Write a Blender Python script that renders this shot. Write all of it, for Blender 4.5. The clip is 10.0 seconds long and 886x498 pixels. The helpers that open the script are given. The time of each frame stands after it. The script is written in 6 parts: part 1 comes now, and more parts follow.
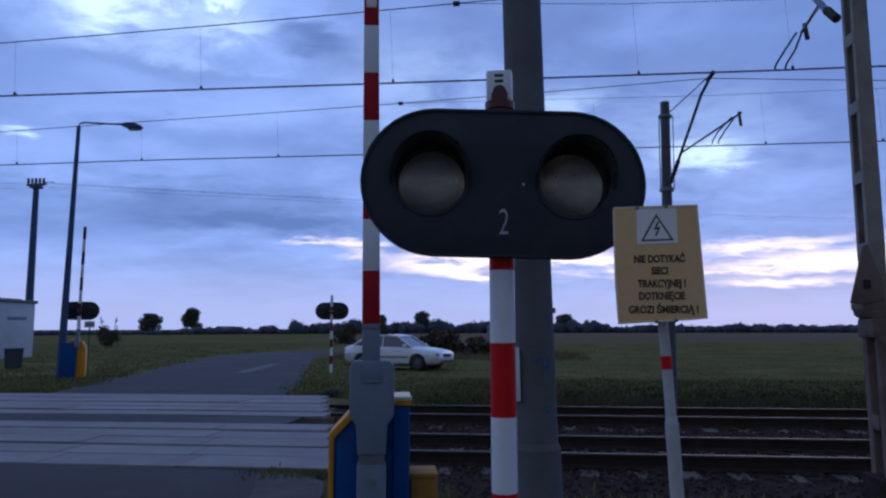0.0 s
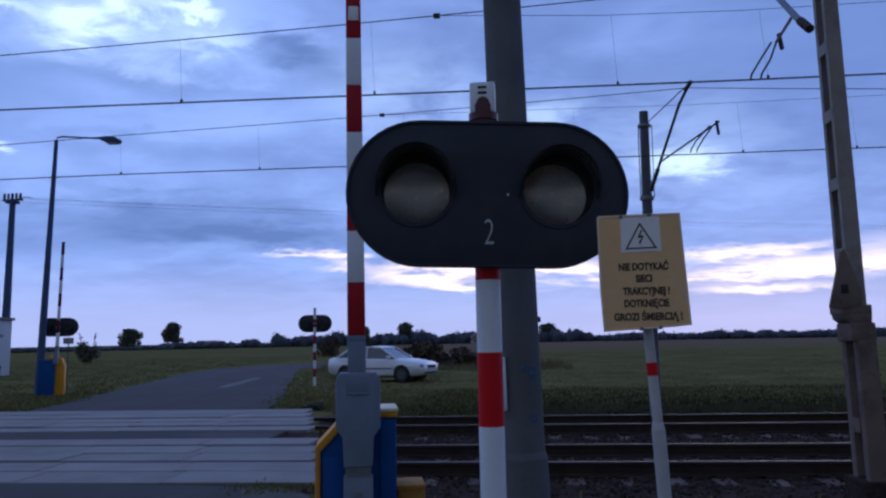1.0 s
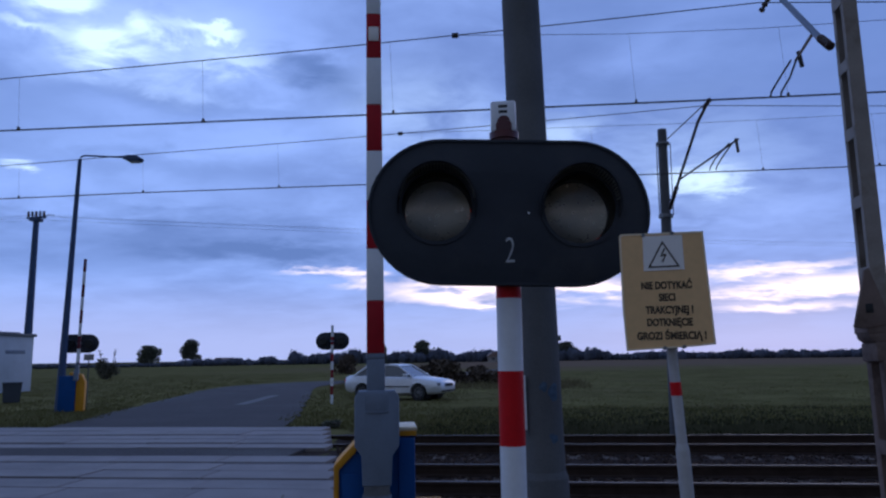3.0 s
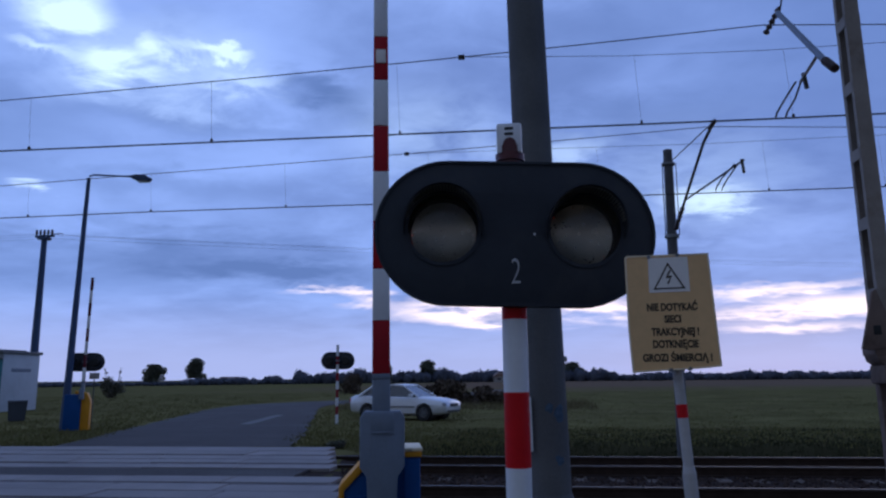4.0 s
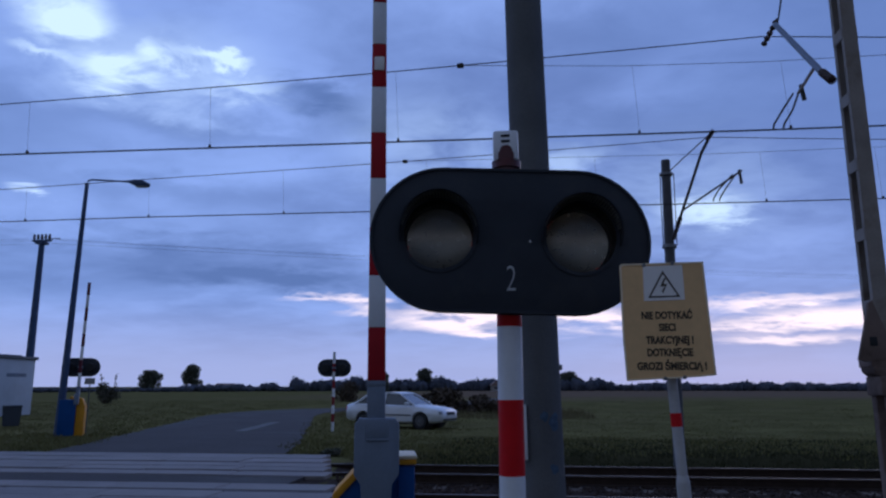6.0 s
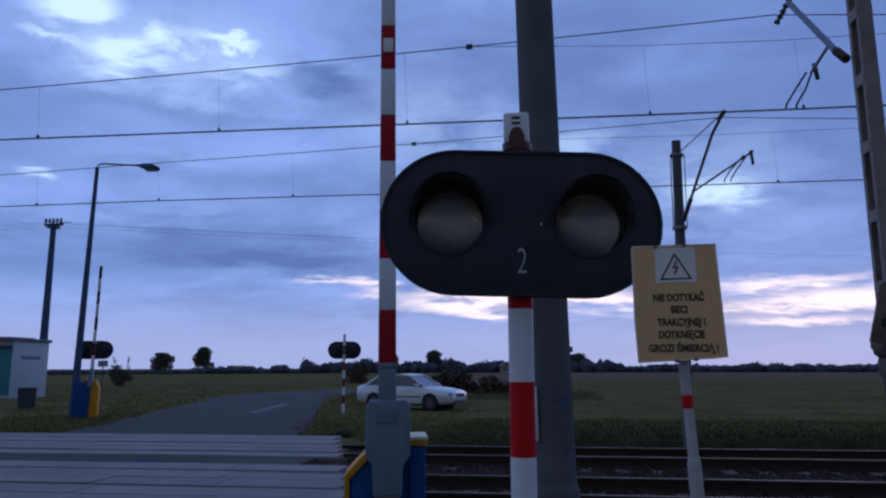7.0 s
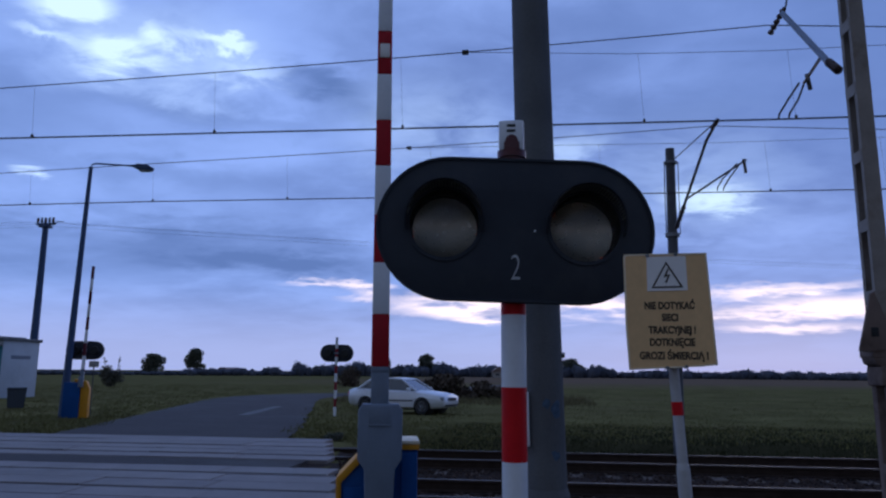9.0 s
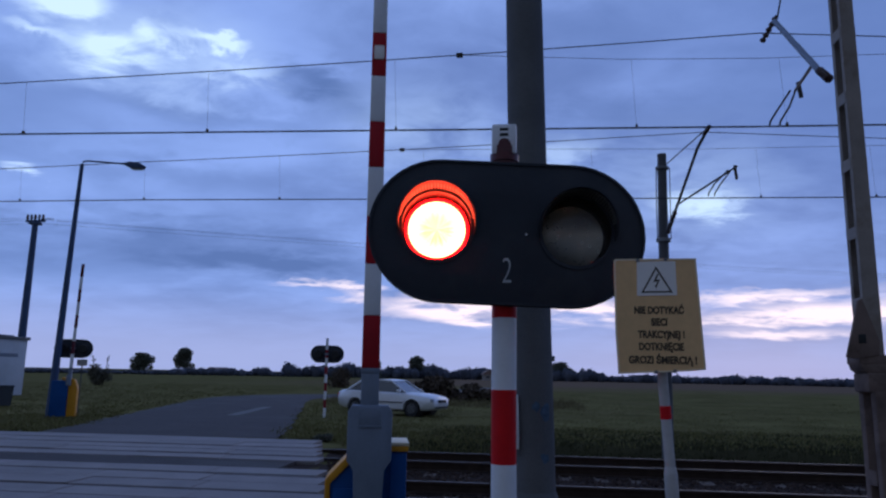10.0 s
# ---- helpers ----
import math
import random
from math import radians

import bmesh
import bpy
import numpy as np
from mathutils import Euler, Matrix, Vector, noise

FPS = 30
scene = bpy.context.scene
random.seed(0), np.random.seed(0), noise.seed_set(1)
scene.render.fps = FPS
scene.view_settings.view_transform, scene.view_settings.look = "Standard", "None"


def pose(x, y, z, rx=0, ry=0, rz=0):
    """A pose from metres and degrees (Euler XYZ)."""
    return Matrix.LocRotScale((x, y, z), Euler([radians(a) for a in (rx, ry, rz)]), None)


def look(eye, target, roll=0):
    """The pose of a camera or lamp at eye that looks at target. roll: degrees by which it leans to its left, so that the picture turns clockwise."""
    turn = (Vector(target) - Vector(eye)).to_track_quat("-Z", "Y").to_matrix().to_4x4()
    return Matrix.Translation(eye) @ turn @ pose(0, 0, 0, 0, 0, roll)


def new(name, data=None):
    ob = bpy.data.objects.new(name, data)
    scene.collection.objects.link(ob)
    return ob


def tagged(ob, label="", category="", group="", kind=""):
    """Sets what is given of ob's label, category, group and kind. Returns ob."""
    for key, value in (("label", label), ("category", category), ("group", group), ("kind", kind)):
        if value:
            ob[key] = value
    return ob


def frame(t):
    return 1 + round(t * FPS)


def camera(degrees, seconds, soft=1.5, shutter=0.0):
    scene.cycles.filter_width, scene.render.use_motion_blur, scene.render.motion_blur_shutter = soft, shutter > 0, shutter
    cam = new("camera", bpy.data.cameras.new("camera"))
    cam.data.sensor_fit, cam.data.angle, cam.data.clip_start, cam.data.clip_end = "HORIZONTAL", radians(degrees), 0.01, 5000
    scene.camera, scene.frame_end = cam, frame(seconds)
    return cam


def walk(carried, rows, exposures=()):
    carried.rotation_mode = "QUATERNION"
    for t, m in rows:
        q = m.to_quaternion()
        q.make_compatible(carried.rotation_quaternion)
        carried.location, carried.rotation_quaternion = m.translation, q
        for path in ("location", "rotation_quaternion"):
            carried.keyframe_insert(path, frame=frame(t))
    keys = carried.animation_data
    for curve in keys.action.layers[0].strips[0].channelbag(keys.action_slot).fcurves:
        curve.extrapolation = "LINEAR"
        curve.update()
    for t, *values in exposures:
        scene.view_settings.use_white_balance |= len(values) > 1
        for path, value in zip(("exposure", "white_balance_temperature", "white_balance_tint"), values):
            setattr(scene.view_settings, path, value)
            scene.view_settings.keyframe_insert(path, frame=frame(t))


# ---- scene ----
cam = camera(63.6, 10.0, soft=2.3)
PATH = [
    (0, (0.125, -0.492, 1.584), (-0.116, 1.482, 1.805), -0.2),
    (0.5, (0.118, -0.509, 1.586), (-0.124, 1.463, 1.813), -0.3),
    (1, (0.111, -0.51, 1.582), (-0.08, 1.465, 1.832), -1.1),
    (1.5, (0.103, -0.503, 1.584), (-0.071, 1.472, 1.846), -1.0),
    (2, (0.098, -0.511, 1.583), (-0.088, 1.462, 1.856), -0.4),
    (2.5, (0.094, -0.511, 1.582), (-0.123, 1.457, 1.865), -0.7),
    (4, (0.095, -0.534, 1.587), (-0.156, 1.419, 1.941), -0.6),
    (4.5, (0.1, -0.527, 1.583), (-0.143, 1.421, 1.964), -0.3),
    (5, (0.108, -0.53, 1.581), (-0.131, 1.417, 1.97), -0.0),
    (6.5, (0.102, -0.528, 1.58), (-0.151, 1.423, 1.935), -0.3),
    (7, (0.098, -0.531, 1.582), (-0.173, 1.423, 1.91), -0.2),
    (7.5, (0.101, -0.543, 1.584), (-0.17, 1.412, 1.906), 0.2),
    (8, (0.1, -0.546, 1.585), (-0.166, 1.41, 1.907), 0.7),
    (8.5, (0.093, -0.558, 1.586), (-0.166, 1.397, 1.919), 1.0),
    (9, (0.098, -0.559, 1.585), (-0.155, 1.396, 1.924), 0.4),
    (9.5, (0.102, -0.564, 1.584), (-0.139, 1.392, 1.924), 0.6),
    (10, (0.099, -0.571, 1.584), (-0.131, 1.385, 1.929), 1.0),
]
walk(cam, [(t, look(eye, target, roll)) for t, eye, target, roll in PATH],
     exposures=((0, 0.22), (0.5, 0.28), (1.5, 0.27), (2.5, 0.25), (4, 0.14), (4.5, 0.07), (5, 0.02), (6.5, -0.02), (7.5, 0.04), (8, 0.09), (9, 0.08), (9.5, 0.06), (10, -0.02)))

# ---- world and light ----
SKY = 1.14
world = bpy.data.worlds.new("dusk_sky")
scene.world = world
world.use_nodes = True
wn, wl = world.node_tree.nodes, world.node_tree.links
wn.clear()


def wnode(kind, **values):
    n = wn.new(kind)
    for key, value in values.items():
        if key == "op":
            n.operation = value
        else:
            n.inputs[int(key[1:])].default_value = value
    return n


def wmath(op, a, b=None, clamp=False):
    n = wn.new("ShaderNodeMath")
    n.operation, n.use_clamp = op, clamp
    for i, v in enumerate((a, b)):
        if v is None:
            continue
        if isinstance(v, (int, float)):
            n.inputs[i].default_value = v
        else:
            wl.new(v, n.inputs[i])
    return n.outputs[0]


def wmix(fac, a, b):
    n = wn.new("ShaderNodeMix")
    n.data_type = "RGBA"
    for slot, v in ((0, fac), (6, a), (7, b)):
        if isinstance(v, (int, float)):
            n.inputs[slot].default_value = v
        elif isinstance(v, tuple):
            n.inputs[slot].default_value = (*v, 1)
        else:
            wl.new(v, n.inputs[slot])
    return n.outputs[2]


def wramp(v, lo, hi):
    n = wn.new("ShaderNodeMapRange")
    n.interpolation_type = "SMOOTHSTEP"
    n.inputs[1].default_value, n.inputs[2].default_value = lo, hi
    wl.new(v, n.inputs[0])
    return n.outputs[0]


sky_dir = wn.new("ShaderNodeTexCoord").outputs["Generated"]
sep = wn.new("ShaderNodeSeparateXYZ")
wl.new(sky_dir, sep.inputs[0])
dx, dy, dz = sep.outputs
lift = wmath("ADD", wmath("MAXIMUM", dz, 0.0), 0.16)


def sky_noise(scale, sx, sy, detail, rough, seed, warp=0.3):
    """Cloud noise on a flat layer overhead."""
    comb = wn.new("ShaderNodeCombineXYZ")
    wl.new(wmath("MULTIPLY", wmath("DIVIDE", dx, lift), sx), comb.inputs[0])
    wl.new(wmath("MULTIPLY", wmath("DIVIDE", dy, lift), sy), comb.inputs[1])
    comb.inputs[2].default_value = seed
    n = wn.new("ShaderNodeTexNoise")
    n.inputs["Scale"].default_value, n.inputs["Detail"].default_value = scale, detail
    n.inputs["Roughness"].default_value, n.inputs["Distortion"].default_value = rough, warp
    wl.new(comb.outputs[0], n.inputs["Vector"])
    return n.outputs[0]


big = sky_noise(0.6, 1.0, 1.1, 4, 0.45, 3.1, 0.2)
mid = sky_noise(2.0, 1.0, 1.1, 5, 0.50, 7.7, 0.25)
streak = sky_noise(1.7, 1.0, 1.5, 6, 0.55, 12.3, 0.3)
fine = sky_noise(5.5, 1.0, 1.2, 6, 0.58, 21.9, 0.4)
# bearing (degrees left of north) and height (degrees), ruffled by the cloud noise
bearing = wmath("MULTIPLY", wmath("ARCTAN2", wmath("MULTIPLY", dx, -1.0), dy), 57.2958)
height = wmath("MULTIPLY", wmath("ARCSINE", dz), 57.2958)
bearing = wmath("ADD", bearing, wmath("MULTIPLY", wmath("SUBTRACT", mid, 0.5), 6.0))
bearing = wmath("ADD", bearing, wmath("MULTIPLY", wmath("SUBTRACT", fine, 0.5), 5.0))
low_calm = wramp(dz, 0.0, 0.35)
height = wmath("ADD", height, wmath("MULTIPLY", wmath("SUBTRACT", streak, 0.5), wmath("ADD", wmath("MULTIPLY", low_calm, 3.0), 1.0)))
height = wmath("ADD", height, wmath("MULTIPLY", wmath("SUBTRACT", fine, 0.5), wmath("ADD", wmath("MULTIPLY", low_calm, 4.5), 0.8)))
place = wn.new("ShaderNodeCombineXYZ")
wl.new(bearing, place.inputs[0])
wl.new(height, place.inputs[1])


def sky_spots(table):
    """Soft oval patches of cloud or clear sky: bearing, height, their half sizes, weight."""
    total = None
    for b, h, sb, sh, weight in table:
        v = wn.new("ShaderNodeVectorMath")
        v.operation = "MULTIPLY_ADD"
        wl.new(place.outputs[0], v.inputs[0])
        v.inputs[1].default_value, v.inputs[2].default_value = (1 / sb, 1 / sh, 0), (-b / sb, -h / sh, 0)
        n = wn.new("ShaderNodeVectorMath")
        n.operation = "LENGTH"
        wl.new(v.outputs[0], n.inputs[0])
        k = wn.new("ShaderNodeMapRange")
        k.interpolation_type = "SMOOTHSTEP"
        k.inputs[1].default_value, k.inputs[2].default_value = 2.0, 0.15
        k.inputs[4].default_value = weight
        wl.new(n.outputs["Value"], k.inputs[0])
        total = k.outputs[0] if total is None else wmath("ADD", total, k.outputs[0])
    return total


gaps = sky_spots([(37.5, 26.4, 2.3, 1.4, 1.0), (38.7, 23.0, 1.3, 0.45, 0.6), (33.6, 22.7, 2.2, 1.0, 0.9), (31.3, 24.6, 0.7, 0.5, 0.5), (29.6, 23.9, 1.5, 0.7, 0.7),
                  (26.2, 24.8, 1.3, 0.45, 0.8), (31, 23.5, 6, 2.6, 0.25), (24, 22.8, 2, 0.8, 0.3), (38.3, 13.5, 0.7, 0.28, 0.8), (-12.8, 13.1, 2.2, 0.7, 0.6),
                  (-12, 15, 6, 3.5, 0.10), (-2, 17.8, 4, 1.0, 0.28), (9, 20, 5, 3, 0.15)])
banks = sky_spots([(17.7, 22.6, 3.2, 1.0, 1.2), (20.5, 23.6, 1.6, 0.7, 0.7), (14.5, 20.8, 2.5, 0.8, 0.7), (25, 19.4, 7, 1.0, 0.5), (33, 19.6, 4, 0.9, 0.1),
                   (30, 14.6, 7, 0.8, 0.4), (29, 9.4, 11, 1.4, 0.8), (17.5, 8.0, 5, 0.7, 0.75), (24, 8.2, 6, 0.6, 0.5), (36, 7.0, 5, 0.7, 0.35)])
banks = wmath("ADD", banks, sky_spots([(-17, 8.6, 8, 1.2, 0.5), (-16, 21, 7, 1.8, 0.45), (-5, 20, 4, 1.2, 0.3), (2, 10, 9, 2, 0.5), (-8, 26.5, 6, 1.5, 0.3), (41, 18, 5, 3, 0.4), (-26, 25, 8, 2, 0.3)]))
rose = sky_spots([(17.5, 6.9, 2.2, 0.25, 0.6), (13.7, 6.7, 1.6, 0.3, 0.9), (13.5, 5.9, 2.0, 0.3, 0.5), (6.6, 5.2, 3.6, 0.65, 1.0), (4.6, 4.2, 1.6, 0.2, 0.7), (0, 5.4, 6, 0.8, 0.7),
                  (-6, 5.0, 5, 0.6, 0.7), (-17.8, 5.9, 4, 0.4, 1.0), (-20.6, 4.7, 4, 0.45, 1.0), (-18.5, 3.3, 4, 0.28, 0.8), (-14.5, 4.2, 3.5, 0.35, 0.7), (-31, 5.2, 8, 1.0, 0.7)])
cover = wramp(wmath("ADD", wmath("MULTIPLY", big, 0.4), wmath("ADD", wmath("MULTIPLY", mid, 0.4), wmath("MULTIPLY", fine, 0.2))), 0.36, 0.64)
body = wmix(cover, (0.136, 0.220, 0.520), (0.262, 0.400, 0.86))
# thinner cloud to the left of the evening glow, thicker overhead to the right
body = wmix(wmath("MULTIPLY", wmath("MULTIPLY", wramp(dx, -0.1, 0.45), wramp(dz, 0.12, 0.3)), 0.75), body, (0.115, 0.20, 0.50))
body = wmix(wmath("MULTIPLY", wramp(dx, -0.05, -0.6), 0.3), body, (0.27, 0.43, 0.92))
haze = wramp(dz, 0.13, 0.01)
body = wmix(wmath("MULTIPLY", haze, 0.90), body, (0.365, 0.428, 0.75))
body = wmix(wmath("MULTIPLY", banks, wramp(mid, 0.90, 0.35), True), body, (0.105, 0.185, 0.45))
body = wmix(wmath("MULTIPLY", gaps, wmath("MULTIPLY", wramp(wmath("ADD", wmath("MULTIPLY", mid, 0.4), wmath("MULTIPLY", fine, 0.6)), 0.33, 0.57), 1.35), True), body, (0.66, 0.88, 1.2))
body = wmix(wmath("MULTIPLY", rose, wmath("MULTIPLY", wramp(wmath("ADD", wmath("MULTIPLY", streak, 0.6), wmath("MULTIPLY", fine, 0.4)), 0.32, 0.56), 1.15), True), body, (1.06, 0.92, 1.04))
# the evening side is ahead; the sky is greyer and darker towards the east behind
side = wramp(dy, -0.5, 0.35)
tone = wn.new("ShaderNodeMix")
tone.data_type, tone.blend_type = "RGBA", "MULTIPLY"
tone.inputs[0].default_value = 1.0
wl.new(body, tone.inputs[6])
wl.new(wmix(side, (0.72, 0.62, 0.47), (1.0, 1.0, 1.0)), tone.inputs[7])
clouds_bg = wn.new("ShaderNodeBackground")
clouds_bg.inputs[1].default_value = SKY
wl.new(tone.outputs[2], clouds_bg.inputs[0])
nishita = wn.new("ShaderNodeTexSky")
nishita.sky_type, nishita.sun_disc = "NISHITA", False
nishita.sun_elevation, nishita.sun_rotation = radians(3), radians(18)
clear_bg = wn.new("ShaderNodeBackground")
clear_bg.inputs[1].default_value = 0.02
wl.new(nishita.outputs[0], clear_bg.inputs[0])
add = wn.new("ShaderNodeMixShader")
add.inputs[0].default_value = 0.92
wl.new(clear_bg.outputs[0], add.inputs[1])
wl.new(clouds_bg.outputs[0], add.inputs[2])
wl.new(add.outputs[0], wn.new("ShaderNodeOutputWorld").inputs[0])

sun = new("sun", bpy.data.lights.new("sun", "SUN"))
sun.data.energy, sun.data.angle, sun.data.color = 0.12, radians(25), (1.0, 0.86, 0.8)
sun.matrix_world = look((3, 9.5, 3), (0, 0, 0))


# ---- materials ----
def mat(name, colour, rough=0.6, metal=0.0, vary=0.25, scale=6.0, bump=0.2, fine=40.0, stain=None, stain_amount=0.3, per_object=0.0, coat=0.0, stretch=(1, 1, 1), spec=0.5):
    """Principled surface with two scales of variation and fine relief."""
    m = bpy.data.materials.new(name)
    m.use_nodes = True
    n, l = m.node_tree.nodes, m.node_tree.links
    p = n["Principled BSDF"]
    tc = n.new("ShaderNodeTexCoord")
    mp = n.new("ShaderNodeMapping")
    mp.inputs["Scale"].default_value = stretch
    l.new(tc.outputs["Object"], mp.inputs[0])
    oi = n.new("ShaderNodeObjectInfo")
    off = n.new("ShaderNodeVectorMath")
    off.operation = "MULTIPLY_ADD"
    l.new(oi.outputs["Random"], off.inputs[0])
    off.inputs[1].default_value = (37.0, 19.0, 53.0)
    l.new(mp.outputs[0], off.inputs[2])
    a = n.new("ShaderNodeTexNoise")
    a.inputs["Scale"].default_value, a.inputs["Detail"].default_value = scale, 4
    b = n.new("ShaderNodeTexNoise")
    b.inputs["Scale"].default_value, b.inputs["Detail"].default_value, b.inputs["Roughness"].default_value = fine, 5, 0.65
    for t in (a, b):
        l.new(off.outputs[0], t.inputs["Vector"])
    ramp = n.new("ShaderNodeMapRange")
    ramp.inputs[1].default_value, ramp.inputs[2].default_value = 0.3, 0.7
    ramp.inputs[3].default_value, ramp.inputs[4].default_value = 1 - vary, 1 + vary
    mix = n.new("ShaderNodeMath")
    mix.operation = "MULTIPLY_ADD"
    l.new(a.outputs[0], mix.inputs[0])
    mix.inputs[1].default_value = 0.6
    half = n.new("ShaderNodeMath")
    half.operation = "MULTIPLY"
    half.inputs[1].default_value = 0.4
    l.new(b.outputs[0], half.inputs[0])
    l.new(half.outputs[0], mix.inputs[2])
    l.new(mix.outputs[0], ramp.inputs[0])
    value = ramp.outputs[0]
    if per_object:
        r = n.new("ShaderNodeMapRange")
        r.inputs[3].default_value, r.inputs[4].default_value = 1 - per_object, 1 + per_object
        l.new(oi.outputs["Random"], r.inputs[0])
        k = n.new("ShaderNodeMath")
        k.operation = "MULTIPLY"
        l.new(value, k.inputs[0])
        l.new(r.outputs[0], k.inputs[1])
        value = k.outputs[0]
    tint = n.new("ShaderNodeVectorMath")
    tint.operation = "SCALE"
    tint.inputs[0].default_value = colour
    l.new(value, tint.inputs["Scale"])
    out = tint.outputs[0]
    if stain:
        c = n.new("ShaderNodeTexNoise")
        c.inputs["Scale"].default_value, c.inputs["Detail"].default_value, c.inputs["Roughness"].default_value = scale * 0.45, 6, 0.7
        l.new(off.outputs[0], c.inputs["Vector"])
        s = n.new("ShaderNodeMapRange")
        s.inputs[1].default_value, s.inputs[2].default_value = 0.52, 0.66
        s.inputs[4].default_value = stain_amount
        l.new(c.outputs[0], s.inputs[0])
        x = n.new("ShaderNodeMix")
        x.data_type = "RGBA"
        l.new(s.outputs[0], x.inputs[0])
        l.new(out, x.inputs[6])
        x.inputs[7].default_value = (*stain, 1)
        out = x.outputs[2]
    l.new(out, p.inputs["Base Color"])
    rr = n.new("ShaderNodeMapRange")
    rr.inputs[3].default_value, rr.inputs[4].default_value = max(0.03, rough - 0.12), min(1, rough + 0.12)
    l.new(b.outputs[0], rr.inputs[0])
    l.new(rr.outputs[0], p.inputs["Roughness"])
    p.inputs["Metallic"].default_value = metal
    p.inputs["Coat Weight"].default_value = coat
    p.inputs["Specular IOR Level"].default_value = spec
    if bump:
        bp = n.new("ShaderNodeBump")
        bp.inputs["Strength"].default_value, bp.inputs["Distance"].default_value = bump, 0.01
        l.new(b.outputs[0], bp.inputs["Height"])
        l.new(bp.outputs[0], p.inputs["Normal"])
    return m


def ground_material():
    """Rough pasture: grass greens, dry straw patches and bare brown soil."""
    m = mat("pasture", (0.142, 0.126, 0.053), 1.0, spec=0.0, vary=0.45, scale=0.35, bump=0.6, fine=9.0, stain=(0.15, 0.125, 0.06), stain_amount=0.6)
    n, l = m.node_tree.nodes, m.node_tree.links
    p = n["Principled BSDF"]
    old = p.inputs["Base Color"].links[0].from_socket
    tc = n.new("ShaderNodeTexCoord")
    s = n.new("ShaderNodeSeparateXYZ")
    l.new(tc.outputs["Object"], s.inputs[0])
    wide = n.new("ShaderNodeTexNoise")
    wide.inputs["Scale"].default_value, wide.inputs["Detail"].default_value = 0.02, 4
    l.new(tc.outputs["Object"], wide.inputs["Vector"])
    far = n.new("ShaderNodeMath")
    far.operation = "MULTIPLY_ADD"
    far.inputs[1].default_value = 60
    l.new(wide.outputs[0], far.inputs[0])
    l.new(s.outputs[1], far.inputs[2])
    # a ploughed, drier field past the pasture
    f = n.new("ShaderNodeMapRange")
    f.inputs[1].default_value, f.inputs[2].default_value, f.inputs[4].default_value = 105, 150, 0.85
    l.new(far.outputs[0], f.inputs[0])
    # only to the east of the lane; rough pasture runs on to the west
    east = n.new("ShaderNodeMapRange")
    east.inputs[1].default_value, east.inputs[2].default_value = -48, -18
    l.new(s.outputs[0], east.inputs[0])
    both = n.new("ShaderNodeMath")
    both.operation = "MULTIPLY"
    l.new(f.outputs[0], both.inputs[0])
    l.new(east.outputs[0], both.inputs[1])
    x = n.new("ShaderNodeMix")
    x.data_type = "RGBA"
    l.new(both.outputs[0], x.inputs[0])
    l.new(old, x.inputs[6])
    x.inputs[7].default_value = (0.178, 0.122, 0.092, 1)
    # a darker band of ground beside the track
    g = n.new("ShaderNodeMapRange")
    g.inputs[1].default_value, g.inputs[2].default_value = 16.8, 22.0
    edge = n.new("ShaderNodeTexNoise")
    edge.inputs["Scale"].default_value, edge.inputs["Detail"].default_value = 0.9, 5
    l.new(tc.outputs["Object"], edge.inputs["Vector"])
    e = n.new("ShaderNodeMath")
    e.operation = "MULTIPLY_ADD"
    e.inputs[1].default_value = -2.0
    l.new(edge.outputs[0], e.inputs[0])
    l.new(s.outputs[1], e.inputs[2])
    e2 = n.new("ShaderNodeMath")
    e2.operation = "ADD"
    e2.inputs[1].default_value = 1.0
    l.new(e.outputs[0], e2.inputs[0])
    l.new(e2.outputs[0], g.inputs[0])
    # the darker band fades out towards the crossing
    near = n.new("ShaderNodeMapRange")
    near.inputs[1].default_value, near.inputs[2].default_value = 0.5, -5.0
    l.new(s.outputs[0], near.inputs[0])
    top = n.new("ShaderNodeMath")
    top.operation = "MAXIMUM"
    l.new(g.outputs[0], top.inputs[0])
    l.new(near.outputs[0], top.inputs[1])
    y = n.new("ShaderNodeMix")
    y.data_type = "RGBA"
    l.new(top.outputs[0], y.inputs[0])
    y.inputs[6].default_value = (0.040, 0.036, 0.019, 1)
    l.new(x.outputs[2], y.inputs[7])
    l.new(y.outputs[2], p.inputs["Base Color"])
    return m


def leaf_mat(name, colour, low=0.6, high=1.5):
    m = mat(name, colour, 0.9, vary=0.3, scale=2.0, bump=0, spec=0.05)
    n, l = m.node_tree.nodes, m.node_tree.links
    p = n["Principled BSDF"]
    old = p.inputs["Base Color"].links[0].from_socket
    g = n.new("ShaderNodeNewGeometry")
    r = n.new("ShaderNodeMapRange")
    r.inputs[3].default_value, r.inputs[4].default_value = low, high
    l.new(g.outputs["Random Per Island"], r.inputs[0])
    v = n.new("ShaderNodeVectorMath")
    v.operation = "SCALE"
    l.new(old, v.inputs[0])
    l.new(r.outputs[0], v.inputs["Scale"])
    l.new(v.outputs[0], p.inputs["Base Color"])
    return m


